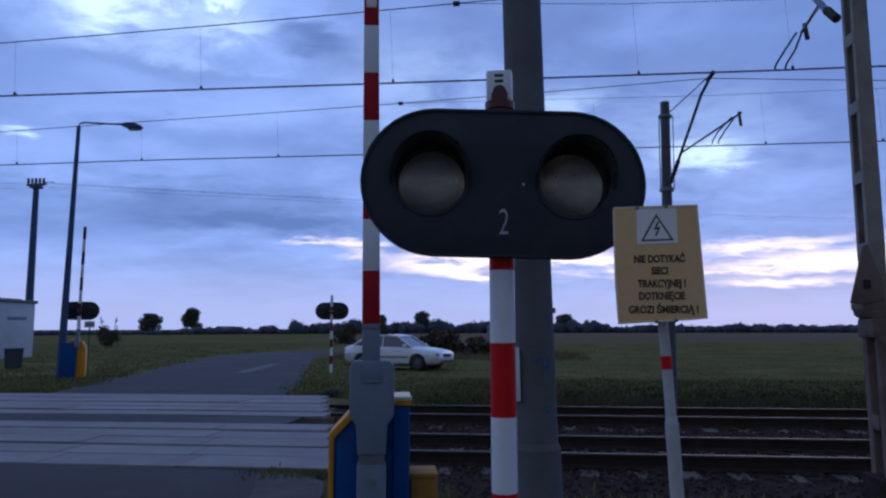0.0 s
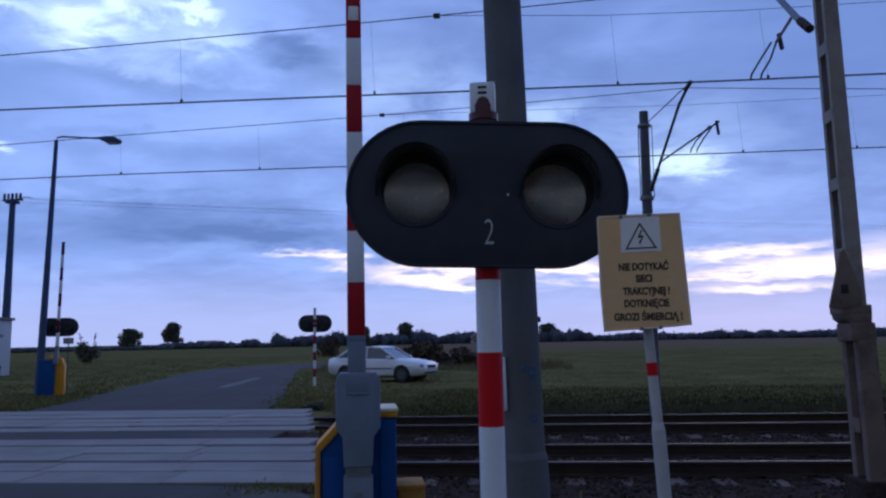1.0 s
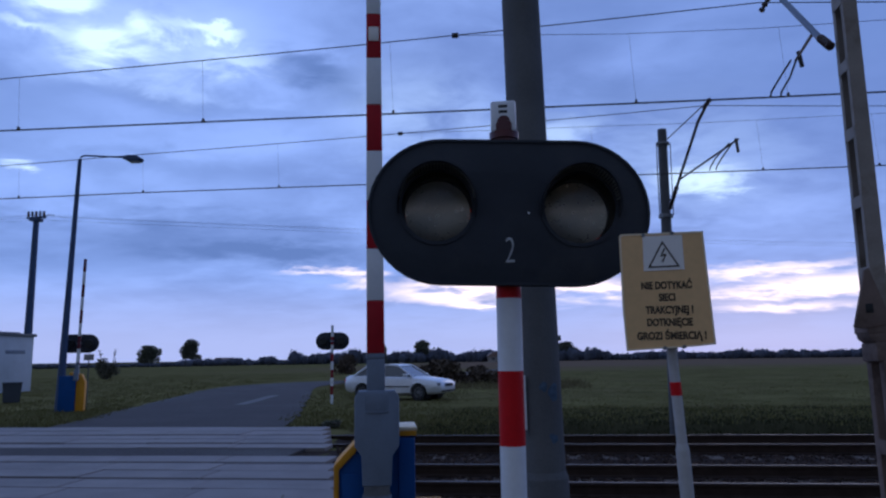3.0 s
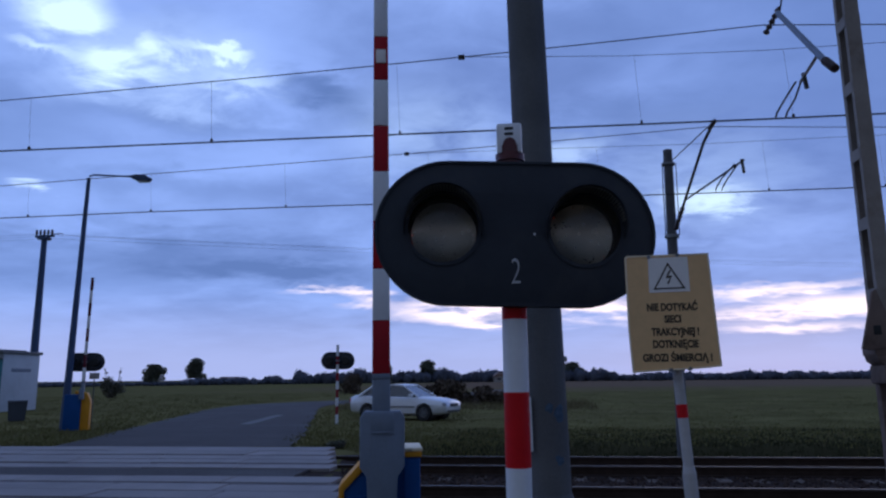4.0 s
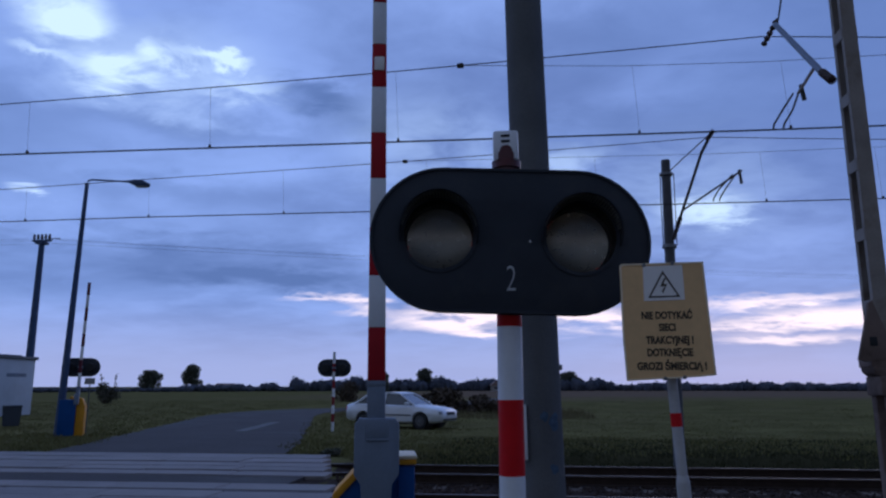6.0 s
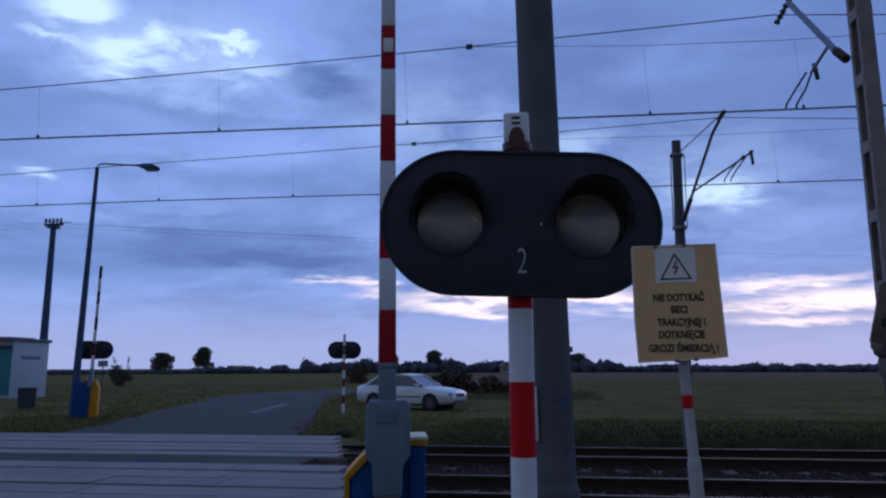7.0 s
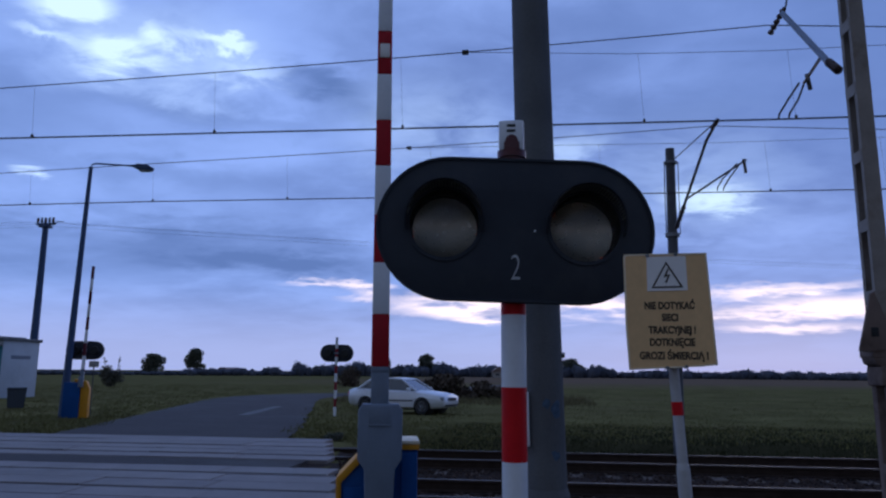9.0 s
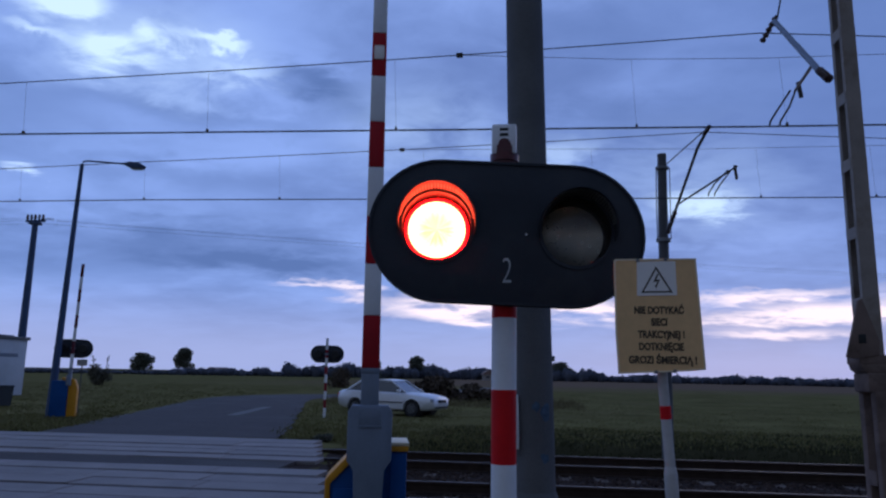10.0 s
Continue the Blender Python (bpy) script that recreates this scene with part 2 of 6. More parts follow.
def glass_mat(name, tint, rough=0.06, gloss=0.3, frost=0.0):
    """Thin tinted glass: see-through with a mirror sheen that grows at a slant."""
    m = bpy.data.materials.new(name)
    m.use_nodes = True
    n, l = m.node_tree.nodes, m.node_tree.links
    n.clear()
    tr = n.new("ShaderNodeBsdfTransparent")
    tr.inputs[0].default_value = (*tint, 1)
    gl = n.new("ShaderNodeBsdfGlossy")
    gl.inputs[0].default_value, gl.inputs["Roughness"].default_value = (0.9, 0.9, 0.9, 1), rough
    fr = n.new("ShaderNodeFresnel")
    fr.inputs[0].default_value = 1.5
    k = n.new("ShaderNodeMath")
    k.operation, k.use_clamp = "ADD", True
    k.inputs[1].default_value = gloss - 0.04
    l.new(fr.outputs[0], k.inputs[0])
    mx = n.new("ShaderNodeMixShader")
    l.new(k.outputs[0], mx.inputs[0])
    l.new(tr.outputs[0], mx.inputs[1])
    l.new(gl.outputs[0], mx.inputs[2])
    # ribs and dust scatter part of the light
    sc = n.new("ShaderNodeBsdfTranslucent")
    sc.inputs[0].default_value = (0.50, 0.012, 0.015, 1)
    df = n.new("ShaderNodeBsdfDiffuse")
    df.inputs[0].default_value = (0.30, 0.30, 0.26, 1)
    dm = n.new("ShaderNodeMixShader")
    dm.inputs[0].default_value = 0.8
    l.new(sc.outputs[0], dm.inputs[1])
    l.new(df.outputs[0], dm.inputs[2])
    fm = n.new("ShaderNodeMixShader")
    fm.inputs[0].default_value = frost
    l.new(mx.outputs[0], fm.inputs[1])
    l.new(dm.outputs[0], fm.inputs[2])
    l.new(fm.outputs[0], n.new("ShaderNodeOutputMaterial").inputs[0])
    return m


def glow_mat(name, colour, strength, ripple, rays=0):
    """A lit lamp face; ripple: how far the ribs of its glass break up the light; rays: fine ribs round its middle."""
    m = bpy.data.materials.new(name)
    m.use_nodes = True
    n, l = m.node_tree.nodes, m.node_tree.links
    p = n["Principled BSDF"]
    p.inputs["Base Color"].default_value = (0.1, 0.05, 0.04, 1)
    p.inputs["Emission Color"].default_value = (*colour, 1)
    tc = n.new("ShaderNodeTexCoord")
    t = n.new("ShaderNodeTexNoise")
    t.inputs["Scale"].default_value, t.inputs["Detail"].default_value, t.inputs["Distortion"].default_value = 38, 3, 1.5
    l.new(tc.outputs["Object"], t.inputs["Vector"])
    r = n.new("ShaderNodeMapRange")
    r.inputs[1].default_value, r.inputs[2].default_value = 0.35, 0.65
    r.inputs[3].default_value, r.inputs[4].default_value = strength * (1 - ripple), strength
    l.new(t.outputs[0], r.inputs[0])
    if rays:
        sx = n.new("ShaderNodeSeparateXYZ")
        l.new(tc.outputs["Object"], sx.inputs[0])
        ang = n.new("ShaderNodeMath")
        ang.operation = "ARCTAN2"
        l.new(sx.outputs[0], ang.inputs[0])
        l.new(sx.outputs[2], ang.inputs[1])
        rad = n.new("ShaderNodeVectorMath")
        rad.operation = "LENGTH"
        l.new(tc.outputs["Object"], rad.inputs[0])
        ring = n.new("ShaderNodeCombineXYZ")
        l.new(ang.outputs[0], ring.inputs[0])
        l.new(rad.outputs["Value"], ring.inputs[1])
        t.inputs["Scale"].default_value, t.inputs["Distortion"].default_value = rays, 0.2
        l.new(ring.outputs[0], t.inputs["Vector"])
        # the ribs fade out towards the rim, where the glass burns white
        far = n.new("ShaderNodeMapRange")
        far.inputs[1].default_value, far.inputs[2].default_value = 0.075, 0.125
        l.new(rad.outputs["Value"], far.inputs[0])
        mx = n.new("ShaderNodeMix")
        l.new(far.outputs[0], mx.inputs[0])
        l.new(r.outputs[0], mx.inputs[2])
        mx.inputs[3].default_value = strength * 1.5
        l.new(mx.outputs[0], p.inputs["Emission Strength"])
    else:
        l.new(r.outputs[0], p.inputs["Emission Strength"])
    return m


WHITE = mat("white_paint", (0.72, 0.73, 0.74), 0.5, vary=0.08, scale=4, bump=0.1, stain=(0.4, 0.39, 0.36), stain_amount=0.35)
RED = mat("red_paint", (0.60, 0.006, 0.010), 0.5, spec=0.2, vary=0.15, scale=4, bump=0.1, stain=(0.35, 0.01, 0.012), stain_amount=0.3)
BOOMRED = mat("boom_red_paint", (0.40, 0.010, 0.018), 0.55, spec=0.2, vary=0.18, scale=4, bump=0.1, stain=(0.24, 0.012, 0.016), stain_amount=0.4)
DULLRED = mat("dull_red_paint", (0.24, 0.020, 0.028), 0.6, spec=0.2, vary=0.2, scale=4, bump=0.1)
# boom red with the far boom's silhouette shade put into its colour
SHADEDRED = mat("shaded_dark_red_paint", (0.10, 0.018, 0.030), 0.6, spec=0.2, vary=0.2, scale=4, bump=0.1)
BELLRED = mat("dark_red_enamel", (0.085, 0.006, 0.008), 0.4, vary=0.2, bump=0.05)
BLACK = mat("black_board_paint", (0.025, 0.030, 0.039), 0.65, spec=0.32, vary=0.2, scale=5, bump=0.15, stain=(0.06, 0.06, 0.06), stain_amount=0.3)
DARK = mat("dark_interior", (0.012, 0.012, 0.012), 0.7, vary=0.2, bump=0.1)
BLUE = mat("blue_enamel", (0.005, 0.066, 0.225), 0.55, spec=0.15, vary=0.15, scale=3, bump=0.08, stain=(0.01, 0.03, 0.12), stain_amount=0.4)
YELLOW = mat("yellow_enamel", (0.62, 0.27, 0.02), 0.55, spec=0.2, vary=0.15, scale=3, bump=0.1, stain=(0.3, 0.15, 0.03), stain_amount=0.4)
OCHRE = mat("dull_ochre_paint", (0.34, 0.16, 0.03), 0.7, spec=0.2, vary=0.25, scale=6, bump=0.2, stain=(0.15, 0.08, 0.03), stain_amount=0.5)
CREAM = mat("cream_paint", (0.75, 0.62, 0.4), 0.5, vary=0.1, bump=0.1)
GALV = mat("galvanised_steel", (0.17, 0.21, 0.265), 0.7, 0.1, vary=0.15, scale=5, bump=0.1, stain=(0.16, 0.16, 0.16), stain_amount=0.35)
STEEL = mat("grey_steel", (0.2, 0.21, 0.22), 0.55, 0.5, vary=0.2, scale=6, bump=0.12)
LAMPPOST = mat("lamp_column_steel", (0.045, 0.08, 0.16), 0.65, 0.2, vary=0.2, scale=3, bump=0.1)
WIRE = mat("wire_metal", (0.06, 0.055, 0.05), 0.6, 0.6, vary=0.2, bump=0)
INSUL = mat("insulator_porcelain", (0.06, 0.035, 0.03), 0.3, vary=0.2, bump=0.05)
CONCRETE = mat("pole_concrete", (0.132, 0.134, 0.135), 0.95, spec=0.2, vary=0.18, scale=3, bump=0.5, fine=60, stain=(0.095, 0.10, 0.105), stain_amount=0.6)
MASTC = mat("mast_concrete", (0.19, 0.135, 0.11), 0.95, spec=0.2, vary=0.22, scale=4, bump=0.5, fine=50, stain=(0.07, 0.05, 0.04), stain_amount=0.7)
MASTS = mat("mast_grey_paint", (0.29, 0.25, 0.215), 0.75, 0.1, spec=0.3, vary=0.2, scale=4, bump=0.3, stain=(0.16, 0.11, 0.07), stain_amount=0.6)
SLAB = mat("crossing_slab_concrete", (0.182, 0.157, 0.146), 0.62, spec=0.35, vary=0.25, scale=1.6, bump=0.35, fine=50, stain=(0.2, 0.19, 0.18), stain_amount=0.6, per_object=0.12)
ASPHALT = mat("asphalt", (0.050, 0.043, 0.041), 0.78, spec=0.2, vary=0.25, scale=0.7, bump=0.6, fine=70, stain=(0.09, 0.09, 0.09), stain_amount=0.5)
PATCH = mat("worn_asphalt_patch", (0.082, 0.081, 0.081), 0.7, vary=0.3, scale=2, bump=0.5, fine=60)
SAND = mat("sandy_shoulder", (0.10, 0.092, 0.084), 0.95, spec=0.1, vary=0.3, scale=3, bump=0.6, fine=60)
RAILTOP = mat("polished_rail", (0.075, 0.062, 0.058), 0.5, 0.7, vary=0.1, scale=8, bump=0.05, stretch=(0.1, 4, 4))
RAILSIDE = mat("rusty_rail", (0.045, 0.030, 0.023), 0.95, 0.1, spec=0.1, vary=0.3, scale=6, bump=0.4)
SLEEPER = mat("sleeper_concrete", (0.135, 0.108, 0.09), 0.95, spec=0.1, vary=0.3, scale=5, bump=0.5, stain=(0.07, 0.055, 0.045), stain_amount=0.7, per_object=0.2)
BALLAST = mat("ballast_bed", (0.040, 0.028, 0.023), 1.0, spec=0.05, vary=0.5, scale=14, bump=1.0, fine=30)
STONE = leaf_mat("ballast_stone", (0.064, 0.044, 0.036))
PASTURE = ground_material()
GRASS = leaf_mat("grass_blades", (0.162, 0.152, 0.061), 0.9, 1.1)
SEDGE = leaf_mat("sedge_blades", (0.052, 0.054, 0.026), 0.8, 1.2)
DRYGRASS = leaf_mat("dry_grass_blades", (0.16, 0.135, 0.07), 0.85, 1.15)
# leaf colour paled to carry the haze over the distant trees
LEAF = leaf_mat("haze_paled_leaves", (0.105, 0.112, 0.085))
SCRUB = leaf_mat("scrub_leaves", (0.100, 0.076, 0.056))
PALEBUSH = leaf_mat("pale_bush_leaves", (0.105, 0.100, 0.075))
# bluish distance haze is mixed into the leaf colour of the far woods
WOODS = leaf_mat("hazed_woods_leaves", (0.085, 0.094, 0.118), 0.75, 1.25)
BARK = mat("bark", (0.07, 0.055, 0.04), 0.9, vary=0.3, bump=0.5)
SIGNY = mat("faded_yellow_plate", (0.76, 0.47, 0.21), 0.55, vary=0.1, scale=5, bump=0.1, stain=(0.6, 0.40, 0.17), stain_amount=0.4)
EDGEY = mat("pale_plate_edge", (0.82, 0.66, 0.44), 0.55, vary=0.15, scale=9, bump=0.1, stain=(0.6, 0.42, 0.2), stain_amount=0.6)
PAINTBLUE = mat("faded_blue_paint_mark", (0.075, 0.115, 0.17), 0.9, vary=0.4, scale=30, bump=0.1)
POSTW = mat("weathered_white_post", (0.44, 0.42, 0.40), 0.7, vary=0.15, scale=8, bump=0.2, stain=(0.26, 0.23, 0.20), stain_amount=0.5)
MASTD = mat("dark_mast_steel", (0.085, 0.085, 0.09), 0.7, 0.1, vary=0.2, scale=4, bump=0.2)
INK = mat("dark_brown_ink", (0.06, 0.040, 0.018), 0.6, vary=0.1, bump=0)
PINKW = mat("pale_label", (0.84, 0.79, 0.73), 0.5, vary=0.06, bump=0.05)
TEAL = mat("teal_paint", (0.03, 0.22, 0.27), 0.6, vary=0.15, bump=0.1)
CABW = mat("cabin_render_white", (0.46, 0.51, 0.55), 0.8, vary=0.1, scale=1.5, bump=0.3, stain=(0.4, 0.42, 0.42), stain_amount=0.4)
ROOFG = mat("roof_felt_grey", (0.13, 0.14, 0.15), 0.8, vary=0.2, bump=0.3)
BINM = mat("bin_plastic", (0.04, 0.05, 0.065), 0.6, vary=0.15, bump=0.1)
CARP = mat("silver_car_paint", (0.70, 0.72, 0.75), 0.3, 0.25, vary=0.04, scale=3, bump=0.0, coat=0.5)
CARG = mat("car_window_glass", (0.045, 0.05, 0.058), 0.13, vary=0.1, bump=0, spec=0.9, coat=0.6)
RUBBER = mat("tyre_rubber", (0.02, 0.02, 0.02), 0.85, vary=0.2, bump=0.2)
CHALK = mat("weathered_white_digit", (0.42, 0.43, 0.43), 0.7, vary=0.2, bump=0)
RIM = mat("wheel_rim_alloy", (0.16, 0.165, 0.17), 0.5, 0.4, vary=0.1, bump=0)
TRIM = mat("black_car_trim", (0.02, 0.02, 0.022), 0.6, vary=0.1, bump=0)
CLEAR = mat("headlamp_clear", (0.35, 0.37, 0.40), 0.15, 0.3, vary=0.1, bump=0)
LENS = glass_mat("lamp_lens_glass", (0.90, 0.88, 0.85), 0.15, 0.03, 0.10)
INSERT = mat("lamp_reflector_dull", (0.28, 0.265, 0.23), 0.30, 0.95, vary=0.03, scale=20, bump=0.01)
GLOW = glow_mat("lit_lamp_white", (1.0, 0.062, 0.038), 95.0, 0.0)
GLOW_Y = glow_mat("lit_lamp_yellow", (1.0, 0.066, 0.030), 46.0, 0.6, rays=7)
GLOW_R = glow_mat("lit_lamp_red_rim", (1.0, 0.001, 0.004), 14.0, 0.6)
STREAK_RIB = mat("streak_rib_grey", (0.20, 0.20, 0.18), 0.6, vary=0.2, bump=0)
HOUSE = mat("distant_house_wall", (0.30, 0.28, 0.26), 0.8, vary=0.1, bump=0)
TILE = mat("distant_roof", (0.22, 0.15, 0.12), 0.8, vary=0.2, bump=0)


# ---- mesh helpers ----
def finish(name, bm, material, parent=None, label="", smooth=True, kind=""):
    me = bpy.data.meshes.new(name)
    bm.normal_update()
    bm.to_mesh(me)
    bm.free()
    for m in material if isinstance(material, (list, tuple)) else (material,):
        me.materials.append(m)
    if smooth:
        me.set_sharp_from_angle(angle=radians(38))
    ob = new(name, me)
    if parent:
        ob.parent = parent
    if label or kind:
        tagged(ob, label=label, kind=kind)
    return ob


def part(name, bm, material, parent, label=""):
    return finish(name, bm, material, parent, label)


def thing(name, m, label, category, group="", kind=""):
    ob = new(name)
    ob.empty_display_size = 0.1
    ob.matrix_basis = m
    return tagged(ob, label, category, group, kind)


def box(bm, x0, x1, y0, y1, z0, z1, bevel=0.0, mi=0):
    r = bmesh.ops.create_cube(bm, size=1.0)
    for v in r["verts"]:
        v.co = ((x0 + x1) / 2 + v.co.x * (x1 - x0), (y0 + y1) / 2 + v.co.y * (y1 - y0), (z0 + z1) / 2 + v.co.z * (z1 - z0))
    faces = {f for v in r["verts"] for f in v.link_faces}
    for f in faces:
        f.material_index = mi
    if bevel:
        edges = list({e for v in r["verts"] for e in v.link_edges})
        bmesh.ops.bevel(bm, geom=edges, offset=bevel, segments=2, affect="EDGES", profile=0.5)
    return bm


def rod(bm, a, b, r0, r1=None, seg=12, caps=True, mi=0):
    a, b = Vector(a), Vector(b)
    r1 = r0 if r1 is None else r1
    q = (b - a).to_track_quat("Z", "Y")
    rings = []
    for p, r in ((a, r0), (b, r1)):
        rings.append([bm.verts.new(p + q @ Vector((r * math.cos(t), r * math.sin(t), 0))) for t in (2 * math.pi * i / seg for i in range(seg))])
    for i in range(seg):
        f = bm.faces.new((rings[0][i], rings[0][(i + 1) % seg], rings[1][(i + 1) % seg], rings[1][i]))
        f.smooth, f.material_index = True, mi
    if caps:
        for ring in (rings[0][::-1], rings[1]):
            bm.faces.new(ring).material_index = mi
    return bm


def turned(bm, a, b, profile, seg=14):
    """One turned body from a to b; profile: how far along (0 to 1), radius."""
    a, b = Vector(a), Vector(b)
    q = (b - a).to_track_quat("Z", "Y")
    rings = [[bm.verts.new(a.lerp(b, f) + q @ Vector((r * math.cos(t), r * math.sin(t), 0))) for t in (2 * math.pi * i / seg for i in range(seg))] for f, r in profile]
    for p, n in zip(rings, rings[1:]):
        for i in range(seg):
            bm.faces.new((p[i], p[(i + 1) % seg], n[(i + 1) % seg], n[i])).smooth = True
    bm.faces.new(rings[0][::-1])
    bm.faces.new(rings[-1])
    return bm


def sheds(count, core, wide):
    """Profile of a ribbed insulator."""
    out = []
    for i in range(count):
        out += [(i / count, core), ((i + 0.15) / count, wide), ((i + 0.55) / count, wide * 0.9), ((i + 0.7) / count, core)]
    return out + [(1.0, core)]


def tube(bm, pts, r, seg=8):
    """A round tube through points, with mitred joints."""
    pts = [Vector(p) for p in pts]
    rings = []
    for i, p in enumerate(pts):
        d = (pts[min(i + 1, len(pts) - 1)] - pts[max(i - 1, 0)]).normalized()
        u = d.orthogonal() if abs(d.z) > 0.95 else d.cross(Vector((0, 0, 1))).normalized()
        u.normalize()
        w = d.cross(u)
        rings.append([bm.verts.new(p + (u * math.cos(t) + w * math.sin(t)) * r) for t in (2 * math.pi * k / seg for k in range(seg))])
    for a, b in zip(rings, rings[1:]):
        for k in range(seg):
            bm.faces.new((a[k], a[(k + 1) % seg], b[(k + 1) % seg], b[k])).smooth = True
    bm.faces.new(rings[0][::-1])
    bm.faces.new(rings[-1])
    bmesh.ops.recalc_face_normals(bm, faces=bm.faces[:])
    return bm


def prism(bm, outline, y0, y1, bevel=0.0):
    """An outline in x and z, given depth in y."""
    front = [bm.verts.new((x, y0, z)) for x, z in outline]
    back = [bm.verts.new((x, y1, z)) for x, z in outline]
    n = len(outline)
    faces = [bm.faces.new(front), bm.faces.new(back[::-1])]
    for i in range(n):
        faces.append(bm.faces.new((front[i], back[i], back[(i + 1) % n], front[(i + 1) % n])))
    bmesh.ops.recalc_face_normals(bm, faces=faces)
    if bevel:
        edges = [e for f in faces[:2] for e in f.edges]
        bmesh.ops.bevel(bm, geom=edges, offset=bevel, segments=2, affect="EDGES", profile=0.5)
    return bm


def raw(name, verts, faces, material, parent=None):
    me = bpy.data.meshes.new(name)
    me.from_pydata(verts, [], faces)
    me.update()
    me.materials.append(material)
    ob = new(name, me)
    if parent:
        ob.parent = parent
    return ob


def writing(text, size, material, m, parent, name="lettering", stretch=1.0, depth=0.0006, bold=0.0):
    cu = bpy.data.curves.new(name, "FONT")
    cu.body, cu.size, cu.align_x, cu.align_y, cu.extrude, cu.offset = text, size, "CENTER", "CENTER", depth, bold
    tmp = new(name, cu)
    bpy.context.view_layer.update()
    me = bpy.data.meshes.new_from_object(tmp.evaluated_get(bpy.context.evaluated_depsgraph_get()))
    bpy.data.objects.remove(tmp)
    me.materials.clear()
    me.materials.append(material)
    ob = new(name, me)
    ob.parent = parent
    ob.matrix_basis = m @ Matrix.Diagonal((stretch, 1, 1, 1))
    return ob


B = bmesh.new


# ---- ground, road and tracks ----
def spaced(lo, hi, near, step, grow=1.35):
    """Grid lines: even steps over the near stretch, wider and wider outside it."""
    a, b = near
    out = list(np.arange(a, b + 1e-6, step))
    s, v = step, b
    while v < hi:
        s *= grow
        v += s
        out.append(min(v, hi))
    s, v = step, a
    while v > lo:
        s *= grow
        v -= s
        out.insert(0, max(v, lo))
    return out


def beside_crossing(x, y):
    """1 at the slabs and just past their ends, 0 out on the open track."""
    end = -2.15 - 0.31 * (y - 7.8)
    return min(1.0, max(0.0, 1 - (x - end - 0.25) / 1.1))


def ground_height(x, y):
    if 7.3 < y < 16.7:
        z = -0.34
    elif 6.6 < y <= 7.3:
        z = -0.03 - 0.31 * (y - 6.6) / 0.7
    elif 16.7 <= y < 17.5:
        z = -0.34 + 0.31 * (y - 16.7) / 0.8
    else:
        z = -0.03
    if x < 2 and 6 < y < 18:
        z += (-0.05 - z) * beside_crossing(x, y) if x > -5.6 else 0
    if abs(x) < 80 and y < 120:
        z += 0.02 * noise.noise((x * 0.5, y * 0.5, 0)) - 0.015
    return z


def build_ground():
    xs, ys = spaced(-3500, 3500, (-16, 16), 0.5), spaced(-1500, 4000, (-4, 30), 0.35)
    verts = [(x, y, ground_height(x, y)) for y in ys for x in xs]
    w = len(xs)
    faces = [(j * w + i, j * w + i + 1, (j + 1) * w + i + 1, (j + 1) * w + i) for j in range(len(ys) - 1) for i in range(w - 1)]
    ob = raw("ground", verts, faces, PASTURE)
    for p in ob.data.polygons:
        p.use_smooth = True
    tagged(ob, "flat dark green pasture with dry brown patches", "ground", kind="structure")


def road_mid(y):
    """Middle line of the lane, which bends away past the crossing."""
    table = ((-30, 6.0), (0, -3.4), (7.6, -5.9), (16.5, -9.0), (19.5, -9.65), (24.5, -11.1), (32, -13.2), (38, -14.6), (45, -15.6), (260, -15.6))
    for (y0, x0), (y1, x1) in zip(table, table[1:]):
        if y <= y1:
            f = (y - y0) / (y1 - y0)
            return x0 + (x1 - x0) * f
    return table[-1][1]


BEND = ((-7.9, 13.0), (-8.85, 16.0), (-9.65, 19.5), (-11.1, 24.5), (-13.2, 32.0), (-14.9, 38.0), (-15.6, 43.5), (-13.9, 48.5), (-9.5, 52), (-6.0, 58), (-4.5, 70), (-4, 95), (-4, 130))


def on_bend(x, y):
    """Whether a spot lies on the swinging far stretch of the lane."""
    return any((x - a) ** 2 + (y - b) ** 2 < 16 for a, b in BEND[5:])


def strip(name, ys, left, right, z, material, parent=None):
    verts, faces = [], []
    for y in ys:
        a, b = left(y), right(y)
        for k in range(7):
            x = a + (b - a) * k / 6
            verts.append((x, y, z + 0.03 * (1 - ((k - 3) / 3) ** 2)))
    for j in range(len(ys) - 1):
        for k in range(6):
            i = j * 7 + k
            faces.append((i, i + 1, i + 8, i + 7))
    return raw(name, verts, faces, material, parent)


def wobble(y, seed):
    return 0.16 * noise.noise((y * 0.8, seed, 0)) + 0.06 * noise.noise((y * 3.1, seed, 5))


